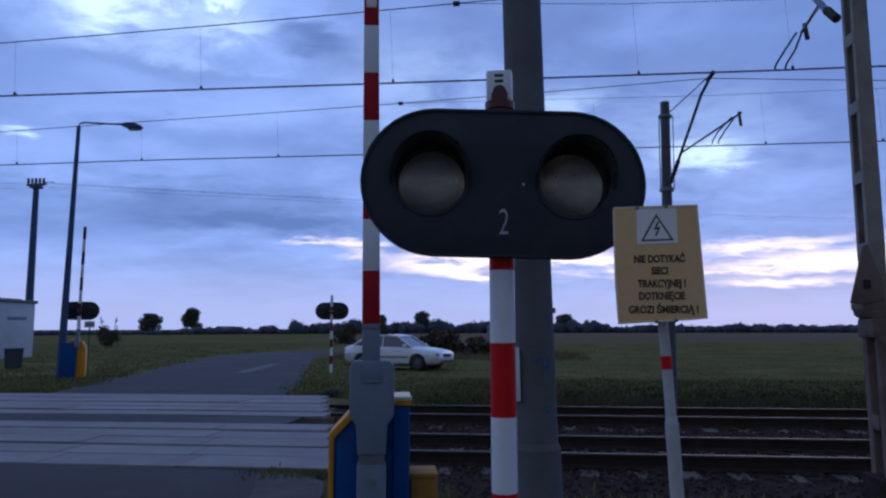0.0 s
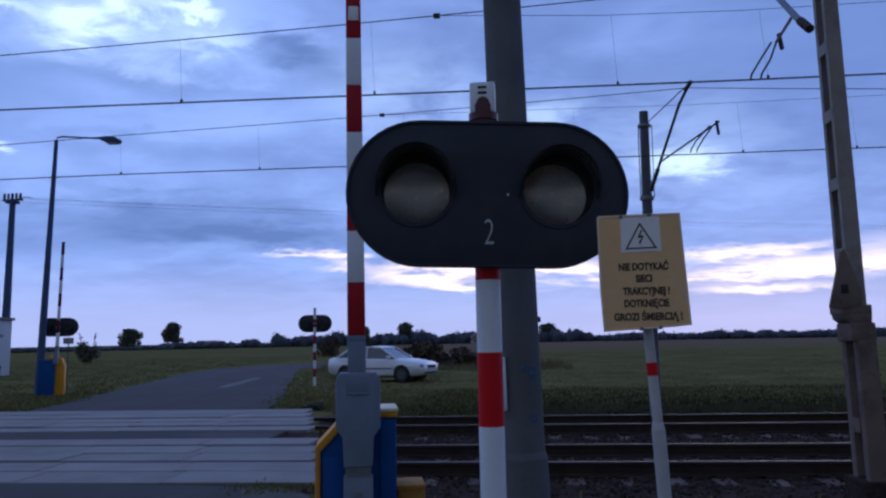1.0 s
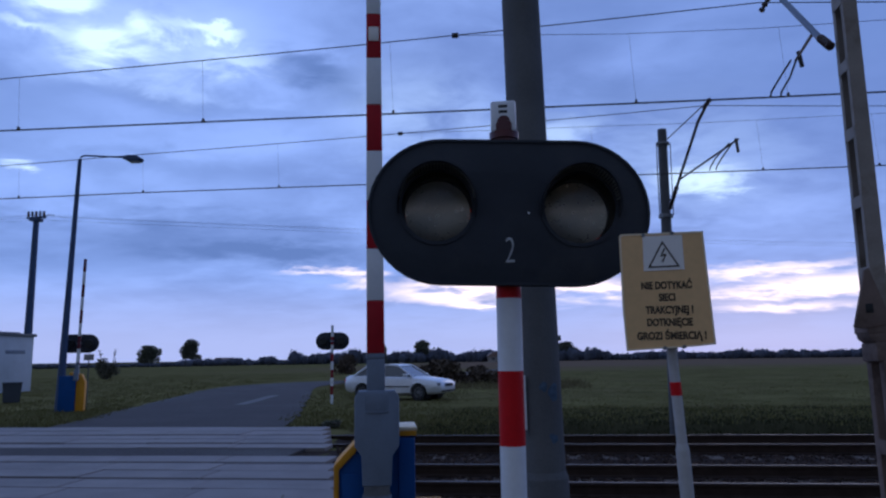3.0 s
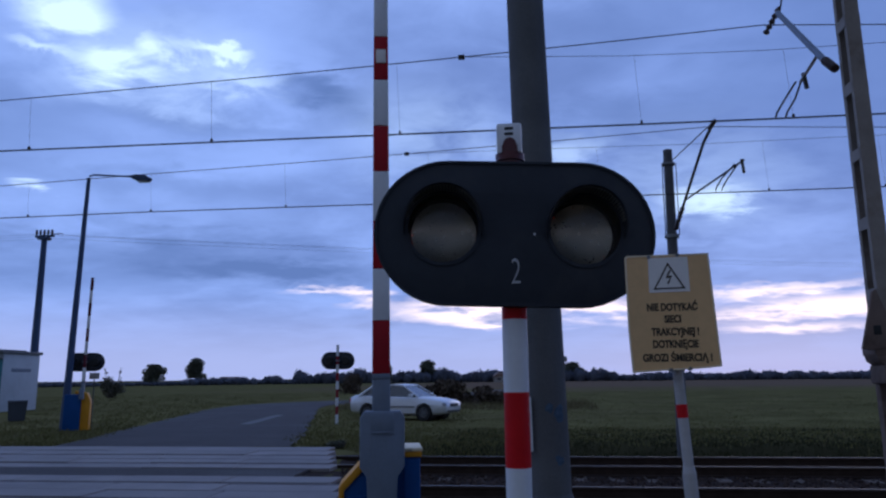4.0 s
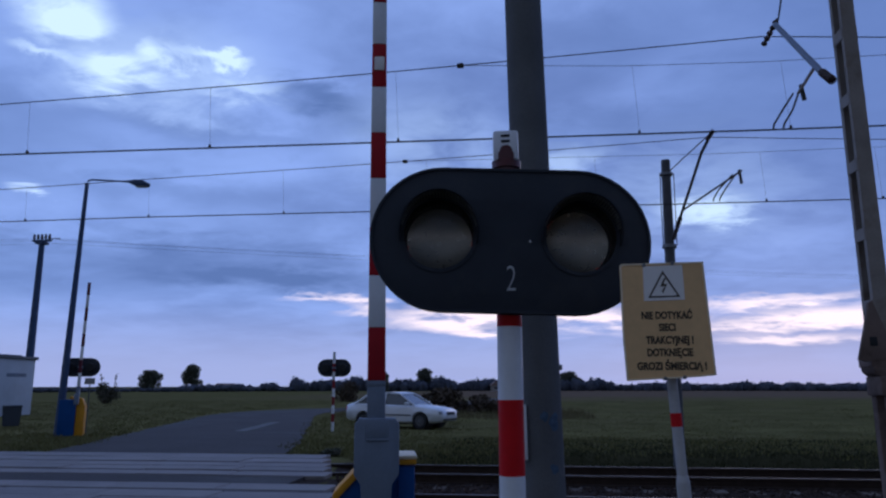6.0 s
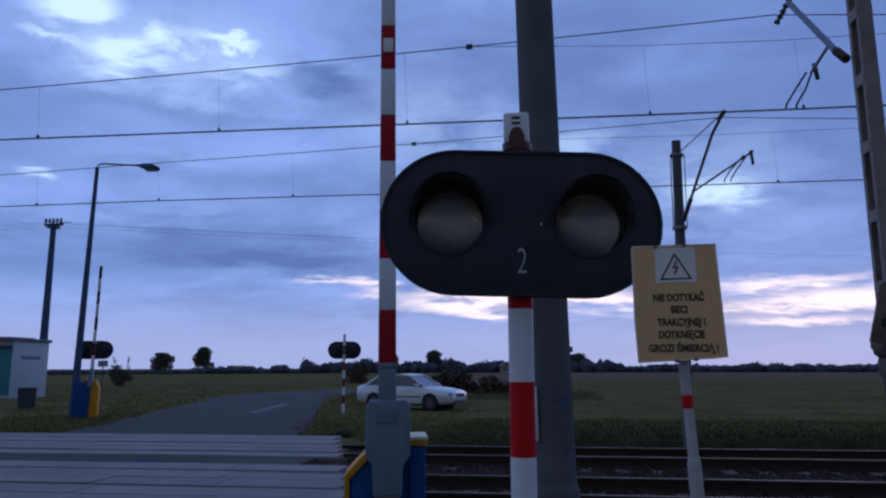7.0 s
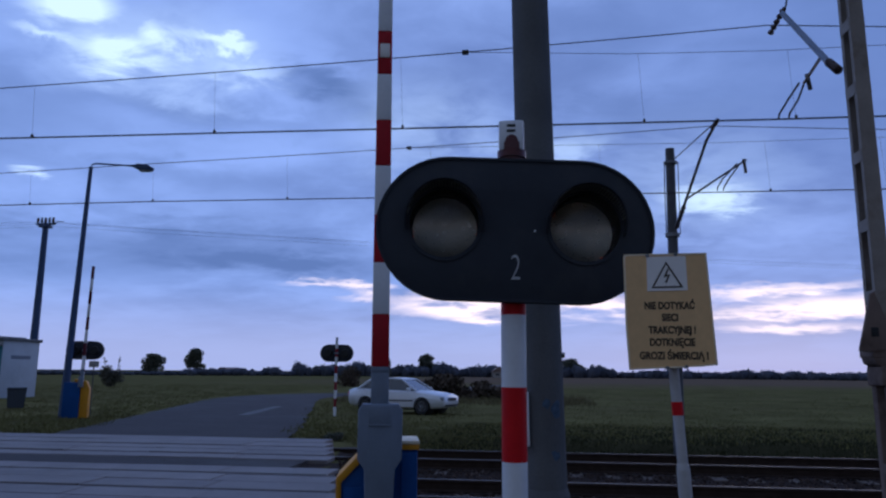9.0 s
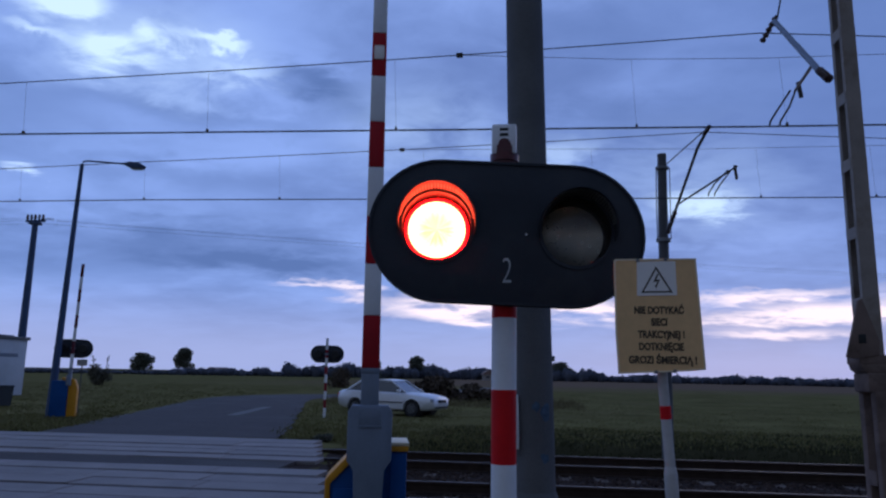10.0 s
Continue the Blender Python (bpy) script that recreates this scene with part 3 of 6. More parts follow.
def build_road():
    near = [-30 + i * 0.8 for i in range(48)]
    near = [y for y in near if y < 7.5] + [7.55]
    ob = strip("road", near, lambda y: road_mid(y) - 3.05 + wobble(y, 1), lambda y: road_mid(y) + 3.0 + wobble(y, 9), -0.02, ASPHALT)
    tagged(ob, "narrow grey asphalt lane with ragged edges", "road", kind="structure")
    # beyond the crossing the lane swings round to the right and away behind the scrub
    mid_line = [Vector(p) for p in BEND]
    pts = []
    for i in range(1, len(mid_line) - 2):
        a, b, c, d = mid_line[i - 1:i + 3]
        for k in range(12):
            t = k / 12
            pts.append(0.5 * (2 * b + (c - a) * t + (2 * a - 5 * b + 4 * c - d) * t * t + (3 * b - a - 3 * c + d) * t ** 3))
    verts, faces = [], []
    for i, p in enumerate(pts):
        d = (pts[min(i + 1, len(pts) - 1)] - pts[max(i - 1, 0)]).normalized()
        n = Vector((d.y, -d.x))
        for k in range(7):
            f = (k - 3) / 3
            q = p + n * (f * 3.03 + (wobble(i * 0.6, 1 if f < 0 else 9) if abs(f) == 1 else 0))
            verts.append((q.x, max(q.y, 16.28), -0.02 + 0.03 * (1 - f * f)))
    for j in range(len(pts) - 1):
        for k in range(6):
            i = j * 7 + k
            faces.append((i, i + 1, i + 8, i + 7))
    tagged(raw("road_bend", verts, faces, ASPHALT), "grey asphalt lane bending away beyond the crossing", "road", kind="structure")
    # ragged sandy shoulder where the lane meets the slabs
    ob = strip("shoulder", [1.5 + i * 0.4 for i in range(16)], lambda y: road_mid(y) + 2.75, lambda y: road_mid(y) + 3.5 + 2 * wobble(y, 4), -0.035, SAND)
    tagged(ob, "trodden sandy shoulder beside the lane", "shoulder", kind="structure")
    # worn, paler asphalt between the two tracks of the crossing
    verts, faces = [], []
    for i in range(31):
        x = -16 + i * 0.4
        verts += [(x, 11.3, 0.0), (x, 12.32, 0.0)]
    faces = [(2 * i, 2 * i + 2, 2 * i + 3, 2 * i + 1) for i in range(30)]
    ob = raw("crossing_infill", verts, faces, ASPHALT)
    sol = ob.modifiers.new("thickness", "SOLIDIFY")
    sol.thickness, sol.offset = 0.3, -1
    tagged(ob, "dark asphalt infill between the two tracks", "road", kind="structure")
    # pale worn streak left of a lane marking
    verts, faces = [], []
    for i in range(9):
        f = i / 8
        x, y = -10.35 - 1.1 * f, 24.6 + 6.6 * f
        w = 0.22 + 0.12 * noise.noise((i * 0.7, 2, 2))
        zz = -0.02 + 0.03 * (1 - ((x - road_mid(y)) / 3.0) ** 2) + 0.006
        verts += [(x - w, y, zz), (x + w, y, zz)]
    faces = [(2 * i, 2 * i + 1, 2 * i + 3, 2 * i + 2) for i in range(8)]
    tagged(raw("road_patch", verts, faces, PATCH), "pale worn patch on the asphalt lane", "road", kind="structure")


RAILS = (9.0, 10.5, 13.0, 14.5)


def rail_mesh(x0, x1):
    prof = [(-0.075, -0.172), (0.075, -0.172), (0.075, -0.160), (0.012, -0.145), (0.010, -0.05), (0.036, -0.040), (0.036, -0.008), (0.028, 0.0), (-0.028, 0.0), (-0.036, -0.008), (-0.036, -0.040), (-0.010, -0.05), (-0.012, -0.145), (-0.075, -0.160)]
    bm = B()
    n = len(prof)
    rings = [[bm.verts.new((x, a, z)) for a, z in prof] for x in (x0, x1)]
    for i in range(n):
        f = bm.faces.new((rings[0][i], rings[0][(i + 1) % n], rings[1][(i + 1) % n], rings[1][i]))
        f.material_index = 0 if i in (6, 7, 8) else 1
    bm.faces.new(rings[0])
    bm.faces.new(rings[1][::-1])
    bmesh.ops.recalc_face_normals(bm, faces=bm.faces[:])
    return bm


def build_tracks():
    sb = B()
    outline = [(-0.14, -0.2), (0.14, -0.2), (0.11, 0.0), (-0.11, 0.0)]
    prism(sb, outline, -1.28, 1.28, 0.012)
    sleeper_me = bpy.data.meshes.new("sleeper")
    sb.to_mesh(sleeper_me)
    sb.free()
    sleeper_me.materials.append(SLEEPER)
    cb = B()
    box(cb, -0.07, 0.07, -0.03, 0.03, 0, 0.035)
    clip_me = bpy.data.meshes.new("rail_clip")
    cb.to_mesh(clip_me)
    cb.free()
    clip_me.materials.append(RAILSIDE)
    for c in (9.75, 13.75):
        track = thing("railway_track", pose(0, c, 0), "straight railway track with shiny worn rail heads on concrete sleepers", "railway track", "tracks of the double line")
        for s in (-0.75, 0.75):
            r = finish("rail", rail_mesh(-250, 250), (RAILTOP, RAILSIDE), track, "rusty rail with polished head", smooth=False)
            r.location = (0, s, 0)
        for i in range(32):
            ob = new("sleeper", sleeper_me)
            ob.parent = track
            ob.location = (-3.4 + i * 0.6 + random.uniform(-0.02, 0.02), random.uniform(-0.03, 0.03), -0.19 + random.uniform(-0.012, 0.006))
            for s in (-0.855, -0.645, 0.645, 0.855):
                k = new("rail_clip", clip_me)
                k.parent = ob
                k.location = (0, s, 0)


def build_ballast():
    # the bed
    xs = [-60, -20] + [-4 + i * 0.3 for i in range(74)] + [30, 60, 250]
    prof = [(7.15, -0.33), (7.6, -0.24), (8.3, -0.205), (11.0, -0.205), (11.75, -0.24), (12.4, -0.205), (15.2, -0.205), (16.0, -0.25), (16.9, -0.33)]
    verts = [(x, y + 0.12 * noise.noise((x, y, 1)), z + (-0.055 - z) * (beside_crossing(x, y) if -5.6 < x < 2 else 0) + 0.02 * noise.noise((x * 2, y * 2, 3))) for x in xs for y, z in prof]
    k = len(prof)
    faces = [(i * k + j, (i + 1) * k + j, (i + 1) * k + j + 1, i * k + j + 1) for i in range(len(xs) - 1) for j in range(k - 1)]
    ob = raw("ballast_bed", verts, faces, BALLAST)
    tagged(ob, "dark rust-brown ballast bed under the rails", "ballast", kind="structure")
    # loose stones
    rng = np.random.default_rng(5)
    verts, faces = [], []
    base = np.array([(1, 0, 0), (-1, 0, 0), (0, 1, 0), (0, -1, 0), (0, 0, 1), (0, 0, -1)], float)
    tris = ((0, 2, 4), (2, 1, 4), (1, 3, 4), (3, 0, 4), (2, 0, 5), (1, 2, 5), (3, 1, 5), (0, 3, 5))
    for i in range(17000):
        x = -3.6 + 15 * rng.random() ** 1.15
        y = 7.0 + 9.7 * rng.random()
        if min(abs(y - r) for r in RAILS) < 0.09 or (x < -2.2 - (y - 7.8) * 0.3 + 0.15):
            continue
        z = np.interp(y, [p[0] for p in prof], [p[1] for p in prof])
        if x < 2:
            z += (-0.06 - z) * beside_crossing(x, y)
        s = 0.02 + 0.022 * rng.random()
        q = Euler(rng.random(3) * 6.28).to_matrix()
        n = len(verts)
        for b in base * rng.uniform(0.6, 1.15, (6, 1)) * s * rng.uniform(0.7, 1.2, 3):
            v = q @ Vector(b)
            verts.append((x + v.x, y + v.y, z + v.z + s * 0.4))
        faces += [(a + n, b + n, c + n) for a, b, c in tris]
    ob = raw("ballast_stones", verts, faces, STONE)
    tagged(ob, "angular rust-brown ballast stones", "ballast", kind="stuff")


def build_crossing():
    cross = thing("level_crossing", pose(-5, 11.9, 0), "pale concrete slabs laid flush between and beside the rails", "level crossing", kind="structure")
    rows = ((7.58, 8.28), (8.30, 8.90), (9.11, 9.74), (9.76, 10.39), (10.60, 11.28), (12.34, 12.90), (13.11, 13.74), (13.76, 14.39), (14.60, 15.40), (15.42, 16.26))
    length = 1.8
    for a, b in rows:
        bm = B()
        box(bm, -length / 2 + 0.008, length / 2 - 0.008, a - b + (b - a) / 2, (b - a) / 2, -0.3, 0.0, 0.012)
        me = bpy.data.meshes.new("slab")
        bm.to_mesh(me)
        bm.free()
        me.materials.append(SLAB)
        end = -2.15 - 0.31 * ((a + b) / 2 - 7.8)
        for i in range(7):
            ob = new("slab", me)
            ob.parent = cross
            ob.location = (end - length * (i + 0.5) + 5, (a + b) / 2 - 11.9, 0.012 + random.uniform(-0.006, 0.006))
            ob.rotation_euler = (random.uniform(-0.003, 0.003), random.uniform(-0.002, 0.002), 0)


# ---- crossing signals ----
def stadium(w, h, n=16):
    r = h / 2
    pts = []
    for side, a0 in ((1, -90), (-1, 90)):
        for i in range(n + 1):
            a = radians(a0 + 180 * i / n)
            pts.append((side * (w / 2 - r) + r * math.cos(a) * 1.0, r * math.sin(a)))
    return pts


def disc_ring(bm, cx, cz, r0, r1, y0, y1, seg=40, a0=0, a1=360):
    """A ring wall (a pipe along y) from y0 to y1 between two radii, whole or part of the way round."""
    whole = a1 - a0 >= 360
    n = seg if whole else seg + 1
    loops = []
    for r, y in ((r1, y0), (r1, y1), (r0, y1), (r0, y0)):
        loops.append([bm.verts.new((cx + r * math.cos(radians(a0 + (a1 - a0) * i / seg)), y, cz + r * math.sin(radians(a0 + (a1 - a0) * i / seg)))) for i in range(n)])
    for k in range(4):
        a, b = loops[k], loops[(k + 1) % 4]
        for i in range(n if whole else n - 1):
            j = (i + 1) % n
            bm.faces.new((a[i], a[j], b[j], b[i])).smooth = True
    if not whole:
        bm.faces.new([l[0] for l in loops])
        bm.faces.new([l[-1] for l in loops][::-1])
    bmesh.ops.recalc_face_normals(bm, faces=bm.faces[:])
    return bm


def dome(bm, cx, cz, r, y0, depth, rings=8, seg=40):
    """A shallow bulged disc facing -y."""
    rows = []
    for k in range(rings):
        f = 1 - k / rings
        rows.append([bm.verts.new((cx + r * f * math.cos(2 * math.pi * i / seg), y0 - depth * (1 - f * f), cz + r * f * math.sin(2 * math.pi * i / seg))) for i in range(seg)])
    top = bm.verts.new((cx, y0 - depth, cz))
    for a, b in zip(rows, rows[1:]):
        for i in range(seg):
            bm.faces.new((a[i], a[(i + 1) % seg], b[(i + 1) % seg], b[i])).smooth = True
    for i in range(seg):
        bm.faces.new((rows[-1][i], rows[-1][(i + 1) % seg], top)).smooth = True
    return bm


def striped_post(root, r, bands, foot=True, red_paint=None):
    """Round post of red and white bands; bands: from z, to z, whether red."""
    for a, b, red in bands:
        bm = B()
        rod(bm, (0, 0, a), (0, 0, b), r, seg=28, caps=True)
        part("red_band" if red else "white_band", bm, (red_paint or RED) if red else WHITE, root, "dark red painted band" if red else "white painted band")
    if foot:
        bm = B()
        box(bm, -0.16, 0.16, -0.16, 0.16, -0.05, 0.02, 0.005)
        for i in range(4):
            a = radians(45 + 90 * i)
            rod(bm, (0.17 * math.cos(a), 0.17 * math.sin(a), 0.02), (0.17 * math.cos(a), 0.17 * math.sin(a), 0.05), 0.015, seg=6)
        part("foot_plate", bm, GALV, root)


LAMP_X = 0.315
turning = {}


def build_signal():
    """The two-lamp road signal close to the camera."""
    root = thing("crossing_signal", pose(0.0, 2.70, 0.0), "black oval two-lamp crossing signal on a red and white striped post", "crossing signal", "road signals of the crossing")
    edges = [-0.02, 0.24, 0.56, 0.88, 1.20, 1.52, 1.84, 2.16, 2.50]
    striped_post(root, 0.056, [(a, b, k % 2 == 1) for k, (a, b) in enumerate(zip(edges, edges[1:]), 1)])
    # the board, rolled a little
    bm = B()
    head = part("backboard", prism(bm, stadium(1.24, 0.645, 20), -0.115, -0.085, 0.008), BLACK, root, "matt black oval board with a folded rim")
    head.location = (0.0, 0.0, 2.215)
    head.rotation_euler = (0, radians(1.7), radians(6.5))
    # cut the two lamp openings
    cut = B()
    for s in (-1, 1):
        rod(cut, (s * LAMP_X, -0.3, 0.018), (s * LAMP_X, 0.1, 0.018), 0.162, seg=40)
    cutter_me = bpy.data.meshes.new("lamp_hole")
    cut.to_mesh(cutter_me)
    cut.free()
    cutter = new("lamp_hole", cutter_me)
    cutter.parent = head
    bpy.context.view_layer.update()
    mod = head.modifiers.new("holes", "BOOLEAN")
    mod.object, mod.solver = cutter, "EXACT"
    bpy.context.view_layer.update()
    me = bpy.data.meshes.new_from_object(head.evaluated_get(bpy.context.evaluated_depsgraph_get()))
    head.modifiers.clear()
    head.data = me
    bpy.data.objects.remove(cutter)
    me.set_sharp_from_angle(angle=radians(38))
    # folded rim
    bm = B()
    outer, inner = stadium(1.246, 0.651, 20), stadium(1.222, 0.627, 20)
    n = len(outer)
    loops = [[bm.verts.new((x, y, z)) for x, z in o] for o, y in ((outer, -0.122), (outer, -0.05), (inner, -0.05), (inner, -0.122))]
    for k in range(4):
        a, b = loops[k], loops[(k + 1) % 4]
        for i in range(n):
            bm.faces.new((a[i], a[(i + 1) % n], b[(i + 1) % n], b[i]))
    bmesh.ops.recalc_face_normals(bm, faces=bm.faces[:])
    part("rim", bm, BLACK, head)
    for s in (-1, 1):
        cx, cz = s * LAMP_X, 0.018
        bm = B()
        disc_ring(bm, cx, cz, 0.163, 0.170, -0.085, 0.21)
        part("lamp_housing", bm, DARK, head, "black lamp housing behind the board")
        bm = B()
        rod(bm, (cx, 0.205, cz), (cx, 0.215, cz), 0.170, seg=40)
        part("housing_lid", bm, DARK, head)
        bm = B()
        disc_ring(bm, cx, cz, 0.1505, 0.166, 0.024, 0.036)
        part("baffle", bm, DARK, head)
        bm = B()
        disc_ring(bm, cx, cz, 0.156, 0.172, -0.123, -0.112)
        part("lens_ring", bm, BLACK, head)
        bm = B()
        # visor: longest on top, shorter down the sides
        segs, lo, hi = 36, -12, 192
        loops = []
        for r, tip in ((0.177, 0), (0.177, 1), (0.170, 1), (0.170, 0)):
            ring = []
            for i in range(segs + 1):
                a = lo + (hi - lo) * i / segs
                f = max(0.0, math.sin(radians((i / segs) * 180)))
                reach = 0.02 + 0.12 * f ** 0.8
                ring.append(bm.verts.new((cx + r * math.cos(radians(a)), -0.116 - reach * tip, cz + r * math.sin(radians(a)))))
            loops.append(ring)
        for k in range(4):
            p, q = loops[k], loops[(k + 1) % 4]
            for i in range(segs):
                bm.faces.new((p[i], p[i + 1], q[i + 1], q[i])).smooth = True
        bmesh.ops.recalc_face_normals(bm, faces=bm.faces[:])
        visor = part("visor", bm, BLACK, head, "black curved visor over the lamp")
        # added ribs imitate the streaks of lamp light cast inside the visor
        bm = B()
        for i in range(33):
            a = 14 + 152 * i / 32
            f = max(0.0, math.sin(radians((a - lo) / (hi - lo) * 180)))
            reach = 0.105 * f ** 0.8
            ca, sa = math.cos(radians(a)), math.sin(radians(a))
            rod(bm, (cx + 0.169 * ca, -0.122, cz + 0.169 * sa), (cx + 0.169 * ca, -0.122 - reach, cz + 0.169 * sa), 0.0042, seg=6)
        part("visor_ribs", bm, STREAK_RIB, visor, "added fine ribs standing in for light streaks on the visor")
        bm = B()
        dome(bm, cx, cz, 0.158, -0.112, 0.062)
        lens = part("lens", bm, LENS, head, "dusty clear lamp lens")
        lens.visible_shadow = False
        # reflector insert that turns its lit face to the road
        bm = B()
        lamp = part("lamp_insert", dome(bm, 0, 0, 0.150, 0.0, -0.036), INSERT, head, "dull grey-brown lamp reflector with a lit red face behind")
        bm = B()
        r = 0.133
        for i in range(144):
            q = 2 * math.pi * i / 144
            f = r - (0.0045 if i % 3 == 0 else 0.0)
            bm.verts.new((f * math.cos(q), 0.050, f * math.sin(q)))
        bm.faces.new(bm.verts[:])
        part("lit_face", bm, GLOW if s > 0 else GLOW_Y, lamp, "glowing lamp face")
        bm = B()
        disc_ring(bm, 0, 0, r - 0.008, 0.1475, 0.044, 0.048)
        part("lit_rim", bm, GLOW_R, lamp, "glowing red rim")
        bm = B()
        disc_ring(bm, 0, 0, 0.1478, 0.1498, 0.001, 0.046)
        rod(bm, (0, 0.040, 0), (0, 0.043, 0), 0.1478, seg=40)
        part("reflector_wall", bm, DARK, lamp)
        lamp.location = (cx, 0.03, cz)
        turning["right" if s > 0 else "left"] = (lamp, cx, cz)
    for z in (-0.2, 0.2):
        bm = B()
        box(bm, -0.075, 0.075, -0.085, 0.075, z - 0.025, z + 0.025, 0.006)
        part("clamp", bm, BLACK, head)
    writing("2", 0.165, CHALK, pose(0.008, -0.1165, -0.178, 90, 0, 0), head, "digit", 0.60, bold=-0.0022)
    bm = B()
    rod(bm, (0.09, -0.118, -0.005), (0.09, -0.112, -0.005), 0.005, seg=8)
    part("rivet", bm, WHITE, head)
    # bell-shaped white cap on the post, with a dark red foot
    bm = B()
    box(bm, -0.058, 0.058, -0.07, 0.05, 2.60, 2.745, 0.012)
    cap = part("bell_housing", bm, WHITE, root, "small white warning bell housing")
    for z in (2.690, 2.716):
        part("bell_slot", box(B(), -0.020, 0.020, -0.0725, -0.0695, z - 0.006, z + 0.006), DARK, cap)
    arch = [(-0.034, 2.60), (0.038, 2.60), (0.038, 2.635)] + [(0.002 + 0.030 * math.cos(radians(a)), 2.640 + 0.032 * math.sin(radians(a))) for a in range(0, 181, 20)] + [(-0.034, 2.635)]
    part("bell_window", prism(B(), arch, -0.0735, -0.0695), BELLRED, cap, "dark red arched lower window")
    bm = B()
    rod(bm, (0.0, -0.01, 2.50), (0.0, -0.01, 2.572), 0.050, 0.055, seg=24)
    rod(bm, (0.0, -0.01, 2.572), (0.0, -0.01, 2.606), 0.066, 0.068, seg=24)
    part("bell_foot", bm, BELLRED, root, "dark red bell foot")


def far_signal(m, label):
    root = thing("crossing_signal", m, label, "crossing signal", "road signals of the crossing")
    edges = [-0.05, 0.3, 0.6, 0.9, 1.2, 1.5, 1.8, 2.1, 2.4, 2.82]
    striped_post(root, 0.052, [(a, b, k % 2 == 1) for k, (a, b) in enumerate(zip(edges, edges[1:]))], False, DULLRED)
    bm = B()
    board = part("backboard", prism(bm, stadium(1.24, 0.64, 12), 0.07, 0.10, 0.008), BLACK, root, "back of the black oval board")
    board.location = (0, 0, 2.24)
    for s in (-1, 1):
        bm = B()
        rod(bm, (s * LAMP_X, -0.10, 0), (s * LAMP_X, 0.07, 0), 0.13, 0.155, seg=20)
        part("lamp_housing", bm, DARK, board)
        bm = B()
        disc_ring(bm, s * LAMP_X, 0, 0.16, 0.168, 0.10, 0.27, 20, -10, 190)
        part("visor", bm, BLACK, board)
    bm = B()
    box(bm, -0.075, 0.075, -0.06, 0.07, -0.03, 0.03)
    part("clamp", bm, GALV, board)
    return root


